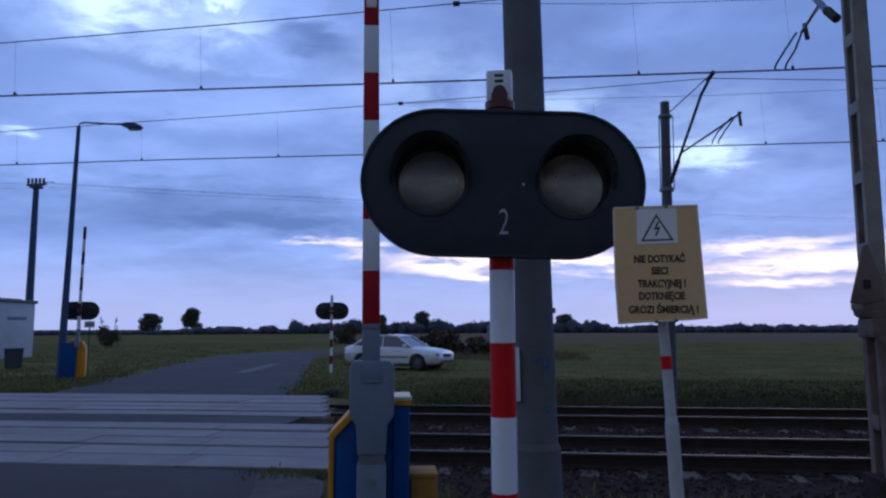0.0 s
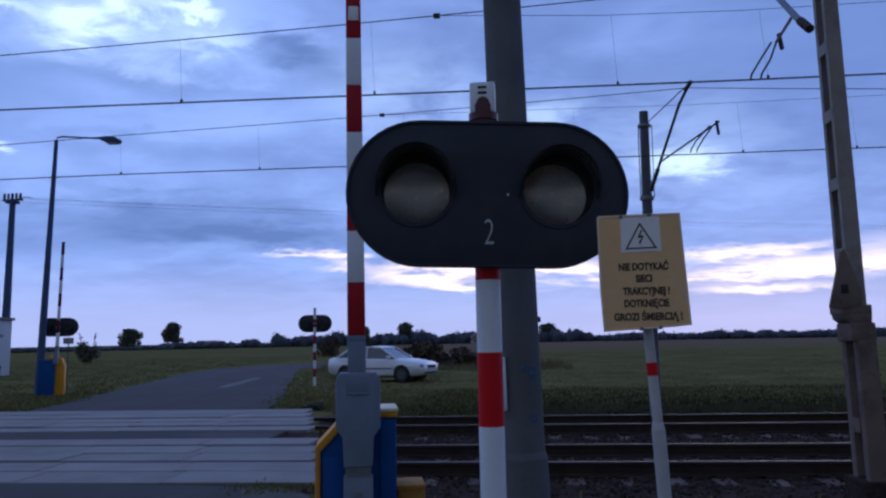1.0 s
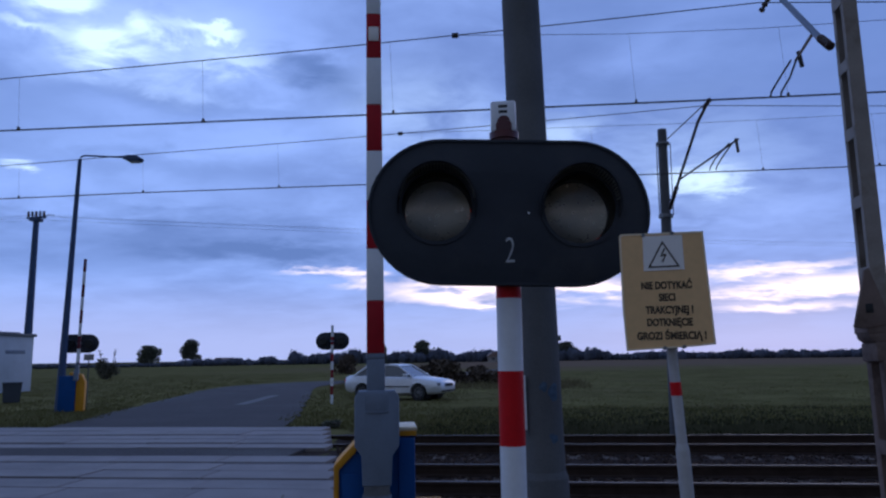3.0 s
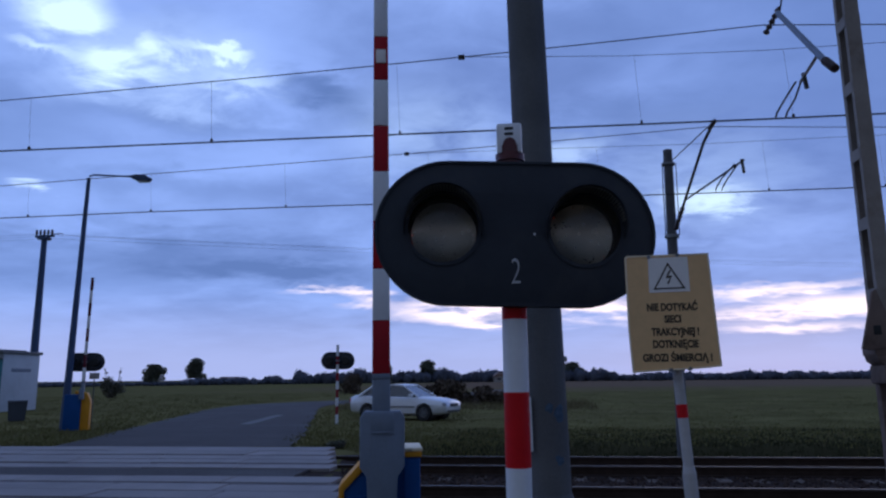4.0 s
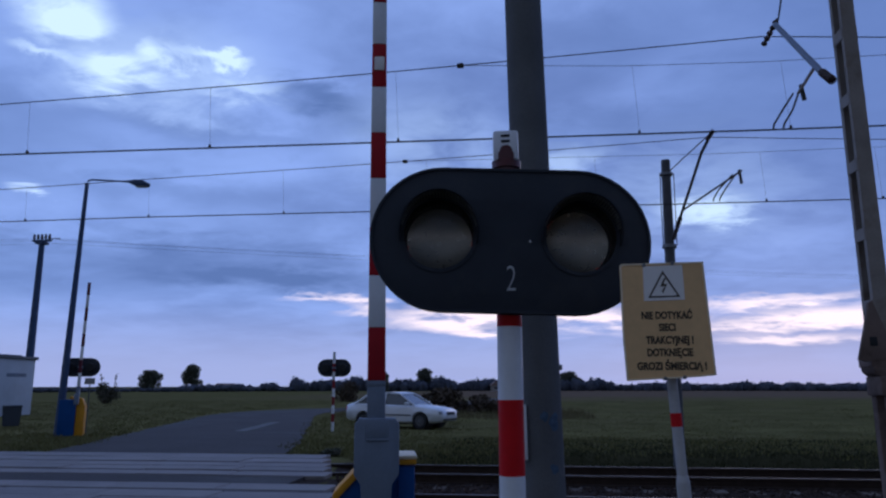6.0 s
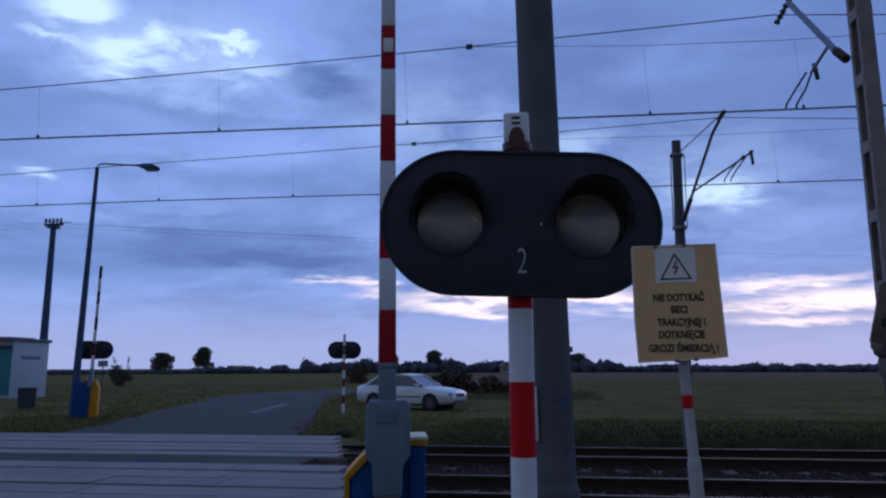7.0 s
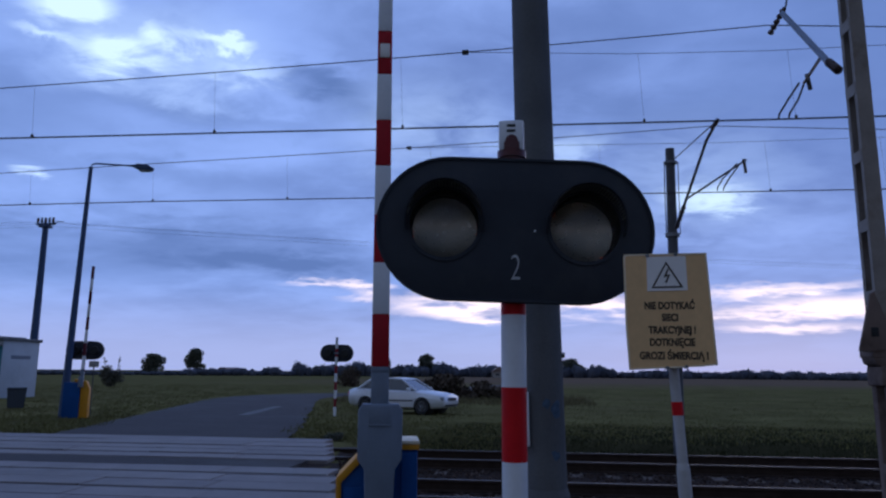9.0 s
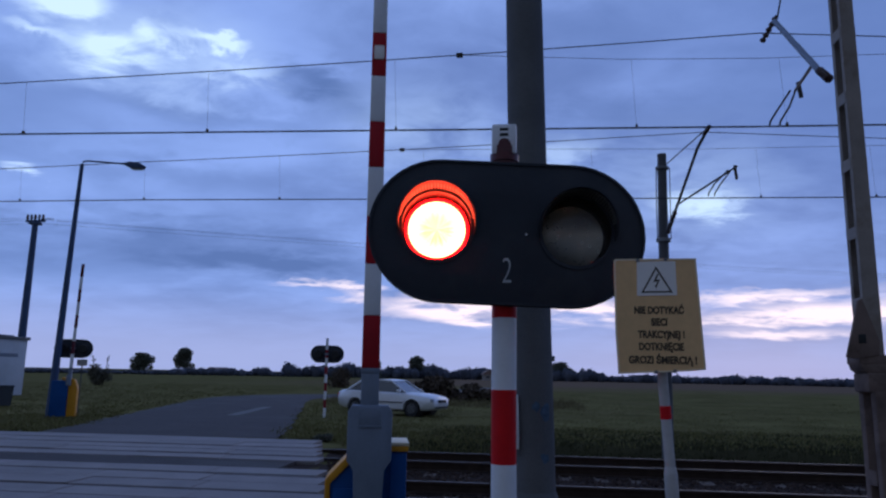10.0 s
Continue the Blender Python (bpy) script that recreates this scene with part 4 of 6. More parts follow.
# ---- barriers ----
def build_barrier():
    root = thing("barrier_machine", pose(-1.118, 5.085, 0.0, 0, 0, 12), "blue and yellow barrier machine with its striped boom raised upright", "barrier", "barriers of the crossing")
    bm = B()
    prism(bm, [(-0.29, 0.0), (0.29, 0.0), (0.29, 1.005), (0.0, 1.005), (-0.12, 0.93), (-0.29, 0.76)], -0.10, 0.30, 0.012)
    body_ = part("cabinet", bm, BLUE, root, "blue enamelled cabinet")
    bm = B()
    prism(bm, [(-0.325, -0.02), (-0.285, -0.02), (-0.285, 0.755), (-0.12, 0.925), (-0.12, 0.97), (-0.15, 0.97), (-0.325, 0.785)], -0.125, 0.32, 0.008)
    part("side_cover", bm, YELLOW, body_, "yellow folded side cover")
    bm = B()
    box(bm, 0.17, 0.30, -0.13, 0.31, 0.995, 1.035, 0.006)
    part("lid", bm, YELLOW, body_, "yellow lid edge")
    bm = B()
    box(bm, 0.165, 0.305, -0.135, 0.31, 1.035, 1.062, 0.006)
    part("lid_top", bm, CREAM, body_, "pale cream lid top")
    bm = B()
    box(bm, 0.165, 0.285, -0.125, -0.098, 0.03, 0.98, 0.006)
    part("door_panel", bm, BLUE, body_)
    part("door_panel", box(B(), -0.265, -0.10, -0.125, -0.098, 0.03, 0.72, 0.006), BLUE, body_)
    bm = B()
    box(bm, -0.4, 0.4, -0.3, 0.45, -0.3, 0.01, 0.02)
    part("footing", bm, CONCRETE, root)
    # arm clamp, seen face on
    bm = B()
    prism(bm, [(-0.105, 0.66), (0.105, 0.66), (0.115, 0.875), (0.165, 0.945), (0.165, 1.30), (0.135, 1.345), (-0.135, 1.345), (-0.165, 1.30), (-0.165, 0.945), (-0.115, 0.875)], -0.30, -0.15, 0.015)
    clamp = part("boom_clamp", bm, GALV, root, "grey steel boom clamp with bevelled shoulders")
    bm = B()
    box(bm, -0.085, 0.085, -0.312, -0.298, 1.185, 1.20, 0.002)
    box(bm, -0.085, 0.085, -0.306, -0.298, 1.20, 1.33, 0.004)
    part("clamp_plate", bm, GALV, clamp)
    bm = B()
    box(bm, -0.095, 0.095, -0.27, -0.13, 0.56, 0.72, 0.006)
    part("crank", bm, STEEL, root, "dark steel crank")
    bm = B()
    box(bm, -0.108, 0.108, -0.29, -0.12, 0.02, 0.585, 0.01)
    post = part("drive_cover", bm, GALV, root, "grey steel drive cover")
    bm = B()
    rod(bm, (0.005, -0.302, 0.47), (0.005, -0.288, 0.47), 0.028, seg=20)
    part("lock", bm, STEEL, post)
    part("bolt", rod(B(), (0.0, -0.296, 0.62), (0.0, -0.262, 0.62), 0.014, seg=8), STEEL, post)
    # boom
    lean = radians(0.35)
    boom = part("boom", box(B(), -0.068, 0.068, -0.27, -0.19, 1.30, 1.58, 0.01), GALV, root, "raised boom in red and white bands")
    boom.rotation_euler = (0, -lean, 0)
    bm = B()
    box(bm, -0.069, 0.069, -0.272, -0.188, 1.575, 1.622, 0.01)
    part("boom_collar", bm, GALV, boom)
    edges = [1.62, 2.02, 2.42, 2.80, 3.20, 3.58, 3.97, 4.345, 4.72, 5.10, 5.48, 5.86, 6.24, 6.62, 7.0]
    for k, (a, b) in enumerate(zip(edges, edges[1:])):
        bm = B()
        w0, w1 = 0.068 - (a - 1.6) * 0.0035, 0.068 - (b - 1.6) * 0.0035
        prism(bm, [(-w0, a), (w0, a), (w1, b), (-w1, b)], -0.27, -0.19, 0.008)
        part("red_band" if k % 2 == 0 else "white_band", bm, BOOMRED if k % 2 == 0 else WHITE, boom)
    bm = B()
    box(bm, -0.042, 0.042, -0.281, -0.268, 4.11, 4.23, 0.012)
    part("boom_lamp", bm, PINKW, boom, "small pale boom lamp")
    # counterweight box low at the side
    bm = B()
    box(bm, 0.30, 0.51, -0.02, 0.30, 0.10, 0.45, 0.01)
    box(bm, 0.295, 0.515, -0.03, 0.31, 0.43, 0.465, 0.005)
    part("counterweight", bm, OCHRE, root, "dull ochre counterweight box")


def far_barrier():
    root = thing("barrier_machine", pose(-15.16, 21.95, 0.0, 0, 0, 24), "blue barrier machine with yellow side and raised boom, beyond the tracks", "barrier", "barriers of the crossing")
    bm = B()
    prism(bm, [(-0.30, 0.0), (0.20, 0.0), (0.20, 1.16), (-0.30, 1.16)], -0.25, 0.25, 0.02)
    c = part("cabinet", bm, BLUE, root)
    bm = B()
    prism(bm, [(0.202, 0.0), (0.47, 0.0), (0.47, 0.95), (0.36, 1.2), (0.0, 1.27), (0.0, 1.17), (0.202, 1.17)], -0.2, 0.2, 0.02)
    part("side_cover", bm, YELLOW, c, "yellow side cover")
    bm = B()
    box(bm, 0.15, 0.29, -0.42, -0.26, 1.0, 1.35, 0.02)
    part("boom_clamp", bm, GALV, root)
    boom = part("boom", box(B(), 0.17, 0.27, -0.38, -0.3, 1.3, 1.6, 0.01), GALV, root, "raised boom in red and white bands")
    boom.rotation_euler = (0, radians(0.8), 0)
    for k in range(8):
        a = 1.6 + k * 0.43
        bm = B()
        prism(bm, [(0.174, a), (0.266, a), (0.264, a + 0.43), (0.176, a + 0.43)], -0.38, -0.30, 0.006)
        part("white_band" if k % 2 == 0 else "red_band", bm, WHITE if k % 2 == 0 else SHADEDRED, boom)


# ---- poles, sign, masts and wires ----
def build_concrete_pole():
    root = thing("concrete_pole", pose(0.160, 4.0, 0.0, 0, -0.95, 0), "tall round grey concrete pole, stained and slightly leaning", "utility pole")
    bm = B()
    prev = None
    for i in range(24):
        z0, z1 = i * 0.4, (i + 1) * 0.4
        rod(bm, (0, 0, z0), (0, 0, z1), 0.134 - z0 * 0.0028, 0.134 - z1 * 0.0028, seg=32, caps=i in (0, 23))
    bmesh.ops.remove_doubles(bm, verts=bm.verts[:], dist=0.0005)
    shaft = part("shaft", bm, CONCRETE, root)
    bm = B()
    rod(bm, (0, 0, -0.1), (0, 0, 0.86), 0.154, 0.146, seg=32)
    rod(bm, (0, 0, 0.86), (0, 0, 0.90), 0.146, 0.131, seg=32)
    part("base_sleeve", bm, CONCRETE, root, "wider concrete foot sleeve")
    bm = B()
    box(bm, -0.17, -0.084, -0.130, -0.098, 1.15, 1.47, 0.004)
    part("side_plate", bm, WHITE, root, "narrow white plate on the pole")
    for k, (ang, z, s) in enumerate(((-52, 1.36, 0.05), (-58, 1.10, 0.035), (-80, 1.40, 0.03))):
        bm = B()
        mid_v = bm.verts.new((0.1335 * math.cos(radians(ang)), 0.1335 * math.sin(radians(ang)), z))
        ring = []
        for i in range(14):
            t = 2 * math.pi * i / 14
            q = s * (0.7 + 0.5 * noise.noise((math.cos(t) * 1.3, math.sin(t) * 1.3, k * 7.1)))
            a = radians(ang) + q * math.cos(t) / 0.128
            ring.append(bm.verts.new((0.1328 * math.cos(a), 0.1328 * math.sin(a), z + q * 1.3 * math.sin(t))))
        for i in range(14):
            bm.faces.new((mid_v, ring[i], ring[(i + 1) % 14]))
        part("paint_mark", bm, PAINTBLUE, root, "faded blue paint mark")
    bm = B()
    rod(bm, (0.10, 0, 1.69), (0.145, 0, 1.69), 0.018, seg=10)
    part("bolt", bm, STEEL, root)


def build_warning_sign():
    root = thing("warning_sign", pose(0.675, 2.22, 0.0, 0, 0, 0), "faded yellow Polish danger plate on a thin leaning white post", "warning sign")
    bm = B()
    rod(bm, (0.0, 0, -0.1), (-0.052, 0, 1.24), 0.0265, 0.0245, seg=16)
    part("lower_post", bm, POSTW, root, "white painted post with a thicker foot")
    bm = B()
    rod(bm, (-0.052, 0, 1.24), (-0.053, 0, 1.265), 0.0245, 0.019, seg=16)
    rod(bm, (-0.053, 0, 1.265), (-0.088, 0, 1.98), 0.019, 0.019, seg=16)
    up = part("upper_post", bm, POSTW, root)
    bm = B()
    rod(bm, (-0.0611, 0, 1.434), (-0.0635, 0, 1.482), 0.0203, seg=16)
    part("red_band", bm, RED, up)
    bm = B()
    outline = [(-0.243, 2.02), (-0.237, 2.027), (0.060, 2.03), (0.079, 1.616), (0.02, 1.610), (-0.236, 1.596), (-0.243, 1.75)]
    prism(bm, [(x, z) for x, z in outline][::-1], -0.045, -0.041)
    plate = part("plate", bm, SIGNY, root, "faded yellow plate with brown lettering")
    edge = [(x * 0.972 + 0.002 * (1 if x < 0 else -1) - 0.0023, 1.815 + (z - 1.815) * 0.972) for x, z in outline]
    bm = B()
    for i in range(len(outline)):
        j = (i + 1) % len(outline)
        prism(bm, [outline[i], outline[j], edge[j], edge[i]], -0.0475, -0.0455)
    part("edge_strip", bm, EDGEY, plate, "paler worn edge of the plate")
    bm = B()
    prism(bm, [(-0.160, 1.887), (-0.158, 2.017), (-0.016, 2.019), (-0.014, 1.890)], -0.0475, -0.0455)
    part("label", bm, PINKW, plate, "pale square with a danger triangle")
    bm = B()
    tri = [(-0.145, 1.898), (-0.029, 1.9), (-0.088, 1.999)]
    c = (sum(p[0] for p in tri) / 3, sum(p[1] for p in tri) / 3)
    inn = [(c[0] + (x - c[0]) * 0.82, c[1] + (z - c[1]) * 0.82) for x, z in tri]
    for i in range(3):
        j = (i + 1) % 3
        prism(bm, [tri[i], tri[j], inn[j], inn[i]], -0.0485, -0.0478)
    z = 1.922
    prism(bm, [(-0.085, z + 0.048), (-0.078, z + 0.048), (-0.088, z + 0.026), (-0.074, z + 0.028), (-0.092, z - 0.012), (-0.090, z - 0.001), (-0.0965, z - 0.002), (-0.083, z + 0.019), (-0.099, z + 0.017)], -0.0485, -0.0478)
    part("danger_triangle", bm, INK, plate, "dark triangle with a lightning bolt")
    for text, z, x in (("NIE DOTYKAĆ", 1.832, -0.082), ("SIECI", 1.788, -0.082), ("TRAKCYJNEJ !", 1.742, -0.076), ("DOTKNIĘCIE", 1.697, -0.078), ("GROZI ŚMIERCIĄ !", 1.648, -0.074)):
        writing(text, 0.037, INK, pose(x, -0.0462, z, 90, 0, 0), plate, "lettering", 0.74 if len(text) < 14 else 0.80, bold=0.0015)
    for x, z in ((-0.155, 2.021), (-0.052, 2.026), (-0.10, 1.605), (-0.032, 1.609)):
        part("screw", rod(B(), (x, -0.052, z), (x, -0.02, z), 0.007, seg=8), STEEL, plate)
    part("plate_clamp", box(B(), -0.18, -0.01, -0.041, -0.02, 1.985, 2.005), STEEL, plate)
    part("plate_clamp", box(B(), -0.16, -0.0, -0.041, -0.02, 1.625, 1.645), STEEL, plate)


def build_near_mast():
    root = thing("catenary_mast", pose(3.49, 7.03, -0.2), "weathered grey steel catenary mast on tall concrete legs", "catenary mast", "catenary masts")
    # two channels, held apart by battens
    for s in (-1, 1):
        bm = B()
        rings = []
        for z, w in ((2.0, 0.078), (8.6, 0.062)):
            plan = [(-w, 0.126), (w, 0.126), (w, 0.07), (w - 0.01, 0.07), (w - 0.01, 0.114), (-w + 0.01, 0.114), (-w + 0.01, 0.07), (-w, 0.07)]
            rings.append([bm.verts.new((x, s * y, z)) for x, y in plan])
        for i in range(8):
            bm.faces.new((rings[0][i], rings[0][(i + 1) % 8], rings[1][(i + 1) % 8], rings[1][i]))
        bm.faces.new(rings[0])
        bm.faces.new(rings[1])
        bmesh.ops.recalc_face_normals(bm, faces=bm.faces[:])
        part("channel", bm, MASTS, root)
    for i in range(9):
        z = 2.55 + i * 0.72
        for e in (-1, 1):
            bm = B()
            x = e * (0.080 - (z - 2) * 0.0022)
            box(bm, x - 0.004, x + 0.004, -0.115, 0.115, z - 0.06, z + 0.06)
            part("batten", bm, MASTS, root)
    bm = B()
    prism(bm, [(-0.28, 2.02), (-0.20, 2.00), (0.02, 2.04), (0.03, 2.18), (-0.02, 2.34), (-0.10, 2.59), (-0.14, 2.57), (-0.20, 2.32)], -0.16, -0.115, 0.006)
    box(bm, -0.16, 0.12, -0.14, 0.16, 1.95, 2.04, 0.012)
    gusset = part("gusset", bm, MASTC, root, "rusty spear-shaped gusset plate")
    part("plate_hole", box(B(), -0.165, -0.095, -0.164, -0.158, 2.15, 2.24, 0.004), DARK, gusset)
    bm = B()
    prism(bm, [(-0.15, 1.95), (-0.14, 1.90), (-0.09, 1.86), (0.11, 1.86), (0.12, 1.96)], -0.14, 0.15, 0.012)
    box(bm, -0.105, 0.135, -0.16, 0.17, 1.68, 1.865, 0.02)
    part("head_block", bm, MASTC, root, "brownish concrete head block")
    for y in (-0.12, 0.14):
        bm = B()
        prism(bm, [(-0.055, 0.28), (0.135, 0.28), (0.12, 1.69), (-0.06, 1.69)], y - 0.05, y + 0.05, 0.012)
        part("leg", bm, MASTC, root, "stained concrete leg")
    bm = B()
    prism(bm, [(-0.07, 0.80), (0.13, 0.72), (0.125, 0.86), (-0.07, 0.94)], -0.08, 0.09, 0.01)
    part("brace", bm, MASTC, root)
    bm = B()
    box(bm, -0.13, 0.19, -0.22, 0.24, -0.5, 0.36, 0.03)
    part("footing", bm, BALLAST, root, "dark footing in the ballast")
    # cantilever
    ox, oy, oz = 3.49, 7.03, -0.2
    rel = lambda x, y, z: (x - ox, y - oy, z - oz)
    bm = B()
    tube(bm, [rel(3.40, 7.45, 5.02), rel(3.66, 9.45, 6.66)], 0.036, 10)
    arm = part("cantilever", bm, GALV, root, "galvanised cantilever tube")
    bm = B()
    a, b = Vector(rel(3.36, 7.14, 4.80)), Vector(rel(3.41, 7.50, 5.06))
    turned(bm, a, b, sheds(7, 0.034, 0.048))
    part("insulator", bm, INSUL, arm, "dark ribbed insulator")
    bm = B()
    a, b = Vector(rel(3.52, 9.6, 6.42)), Vector(rel(3.72, 9.52, 6.78))
    turned(bm, a, b, sheds(5, 0.026, 0.045))
    part("wire_clamp", bm, INSUL, arm, "dark messenger wire clamp")
    bm = B()
    tube(bm, [rel(3.72, 9.5, 6.74), rel(3.45, 7.1, 8.3)], 0.012, 6)
    part("tie_rod", bm, WIRE, arm)
    bm = B()
    tube(bm, [rel(3.43, 7.68, 5.22), rel(3.93, 9.6, 5.66)], 0.020, 8)
    steady = part("registration_arm", bm, WIRE, arm)
    for dx_ in (0, 0.14):
        bm = B()
        tube(bm, [rel(3.86 + dx_ * 0.5, 9.58, 5.66), rel(3.73 + dx_, 9.7, 5.45), rel(3.63 + dx_, 9.78, 5.28), rel(3.62 + dx_, 9.8, 5.22)], 0.014, 6)
        part("steady_arm", bm, WIRE, steady)
    bm = B()
    rod(bm, rel(3.97, 9.58, 5.78), rel(4.0, 9.58, 5.55), 0.03, seg=10)
    part("weight", bm, WIRE, steady)


def build_far_mast():
    root = thing("catenary_mast", pose(3.26, 16.5, -0.2, 0, 0.84, 0), "slim dark catenary mast across the tracks with its cantilever", "catenary mast", "catenary masts")
    bm = B()
    rod(bm, (0, 0, 0), (0, 0, 5.0), 0.13, 0.118, seg=20)
    part("lower_shaft", bm, MASTD, root)
    bm = B()
    rod(bm, (0, 0, 5.0), (0, 0, 7.1), 0.115, 0.105, seg=20)
    part("upper_shaft", bm, MASTD, root)
    bm = B()
    rod(bm, (0, 0, 4.95), (0, 0, 5.03), 0.165, seg=20)
    part("collar", bm, STEEL, root)
    part("collar", rod(B(), (0, 0, 6.72), (0, 0, 6.78), 0.155, seg=20), STEEL, root)
    bm = B()
    tube(bm, [(-0.15, -0.08, 5.0), (-0.16, -0.08, 6.1), (-0.15, -0.08, 6.75)], 0.012, 6)
    part("cable", bm, WIRE, root)
    part("cable", tube(B(), [(0.16, -0.08, 5.0), (0.16, -0.08, 6.75)], 0.010, 6), WIRE, root)
    rel = lambda x, y, z: (x - 3.36, y - 16.5, z + 0.2)
    bm = B()
    tube(bm, [rel(3.42, 16.25, 4.95), rel(3.66, 14.2, 6.32), rel(3.77, 13.75, 6.58)], 0.032, 8)
    arm = part("cantilever", bm, WIRE, root)
    bm = B()
    turned(bm, rel(3.42, 16.3, 4.93), rel(3.49, 15.7, 5.33), sheds(6, 0.03, 0.055))
    part("insulator", bm, INSUL, arm)
    part("wire_clamp", rod(B(), rel(3.70, 13.85, 6.48), rel(3.80, 13.7, 6.62), 0.045, seg=10), INSUL, arm)
    bm = B()
    tube(bm, [rel(3.42, 16.4, 6.6), rel(3.77, 13.75, 6.6)], 0.012, 6)
    part("tie_rod", bm, WIRE, arm)
    bm = B()
    tube(bm, [rel(3.49, 15.6, 5.42), rel(4.26, 13.6, 5.74)], 0.02, 6)
    steady = part("registration_arm", bm, WIRE, arm)
    for k in (0, 0.12):
        bm = B()
        tube(bm, [rel(4.10 + k * 0.5, 13.65, 5.68), rel(3.86 + k, 13.8, 5.42), rel(3.78 + k, 13.9, 5.27), rel(3.78 + k, 13.95, 5.22)], 0.014, 6)
        part("steady_arm", bm, WIRE, steady)
    bm = B()
    rod(bm, rel(4.22, 13.62, 5.76), rel(4.25, 13.62, 5.48), 0.03, seg=8)
    part("weight", bm, WIRE, steady)


def sag(a, b, drop, n=24):
    a, b = Vector(a), Vector(b)
    return [a.lerp(b, i / n) - Vector((0, 0, 4 * drop * (i / n) * (1 - i / n))) for i in range(n + 1)]


def wire(name, pts, r, label, parent=None):
    bm = B()
    tube(bm, pts, r, 6)
    ob = finish(name, bm, WIRE, parent)
    if not parent:
        tagged(ob, label, "wire", "overhead wires")
    elif label:
        tagged(ob, label)
    return ob


def catenary(y_left, y_sup, contact_z, sup_x, sup_z, left_z, clamp_x, stitch_z, droppers, label):
    """Messenger wire, stitch wire, two contact wires and droppers of one track."""
    root = thing("catenary", pose(sup_x, y_sup, 0), label, "overhead line", "overhead lines")
    rel = lambda p: (p[0] - sup_x, p[1] - y_sup, p[2])
    y_at = lambda x: y_sup + (y_left - y_sup) * min(1, (sup_x - x) / 12.0) if x < sup_x else y_sup + (x - sup_x) * 0.02
    span = 60.0
    low = left_z - 0.25

    def mess(x):
        u = abs(x - sup_x) / span
        return sup_z - 4 * (sup_z - low) * u * (1 - u) if u < 1 else sup_z
    xs = [sup_x - span + i * 2 for i in range(61)]
    wire("messenger_wire", [rel((x, y_at(x), mess(x))) for x in xs], 0.008, "", root)
    for k in (0, 0.12):
        wire("contact_wire", [rel((x, y_at(x) + k * 0.35, contact_z)) for x in xs], 0.0065, "", root)
    half = sup_x - clamp_x
    st = [(clamp_x, mess(clamp_x))] + [(clamp_x + half * f, stitch_z + 0.05 * (1 - f)) for f in (0.55, 0.8, 1.0)] + [(sup_x + half * f, stitch_z + 0.05 * f) for f in (0.2, 0.45)] + [(sup_x + half, mess(sup_x + half))]
    wire("stitch_wire", [rel((x, y_at(x), z)) for x, z in st], 0.004, "", root)
    for x in (clamp_x, sup_x + half):
        bm = B()
        box(bm, x - 0.05 - sup_x, x + 0.05 - sup_x, y_at(x) - 0.03 - y_sup, y_at(x) + 0.03 - y_sup, mess(x) - 0.035, mess(x) + 0.03, 0.008)
        part("wire_clamp", bm, WIRE, root)
    for x in droppers:
        top = mess(x) if abs(x - sup_x) > half else float(np.interp(x, [p[0] for p in st], [p[1] for p in st]))
        bm = B()
        tube(bm, [rel((x - 0.05, y_at(x), top)), rel((x, y_at(x), contact_z))], 0.0018, 5)
        box(bm, x - 0.014 - sup_x, x + 0.014 - sup_x, y_at(x) - y_sup - 0.02, y_at(x) - y_sup + 0.02, contact_z - 0.012, contact_z + 0.045)
        part("dropper", bm, WIRE, root)
    return root


def build_wires():
    catenary(9.40, 9.82, 5.22, 3.57, 6.67, 5.97, -0.9, 6.27, [-30, -26, -22, -18, -14, -10.8, -7.8, -4.8, -1.85, 1.73, 3.87, 6.6, 9.5], "double contact wire with messenger and droppers over the first track")
    catenary(13.62, 14.0, 5.19, 3.77, 6.58, 5.98, -2.5, 6.22, [-34, -30, -26, -22, -18, -14, -11, -8.1, -5.1, -2.0, 1.5, 4.8, 7.0, 10], "double contact wire with messenger and droppers over the second track")
    for k, dz_ in enumerate((0, -0.35, -0.15)):
        wire("power_line", sag((-34.9 + 0.5 * k, 46, 12.1 + dz_), (36, 73.5, 12.0 + dz_), 0.3) + sag((36, 73.5, 12.0 + dz_), (160, 120, 12), 0.6)[1:], 0.008, "thin distant power line from a pole")
        wire("power_line", sag((-34.9 + 0.5 * k, 46, 12.1 + dz_), (-110, 30, 12.0 + dz_), 1.2), 0.008, "thin distant power line from a pole")


def build_street_lamp():
    root = thing("street_lamp", pose(-15.76, 22.3, 0.0, 0, 1.3, 0), "tall dark blue street lamp with one long horizontal arm", "street lamp")
    bm = B()
    rod(bm, (0, 0, -0.1), (0, 0, 2.4), 0.135, 0.115, seg=16)
    rod(bm, (0, 0, 2.4), (0, 0, 8.72), 0.115, 0.065, seg=16)
    column = part("column", bm, LAMPPOST, root)
    bm = B()
    tube(bm, [(0, 0, 8.66), (0.03, 0, 8.80), (0.2, 0, 8.84), (1.75, 0, 8.73)], 0.032, 8)
    part("arm", bm, LAMPPOST, root)
    bm = B()
    prism(bm, [(1.65, 8.74), (1.85, 8.80), (2.2, 8.76), (2.36, 8.66), (2.3, 8.56), (1.95, 8.56), (1.68, 8.66)], -0.14, 0.14, 0.03)
    head = part("lantern", bm, LAMPPOST, root, "dark lantern head, unlit")
    bm = B()
    box(bm, 1.9, 2.28, -0.11, 0.11, 8.535, 8.57, 0.01)
    part("diffuser", bm, CLEAR, head)


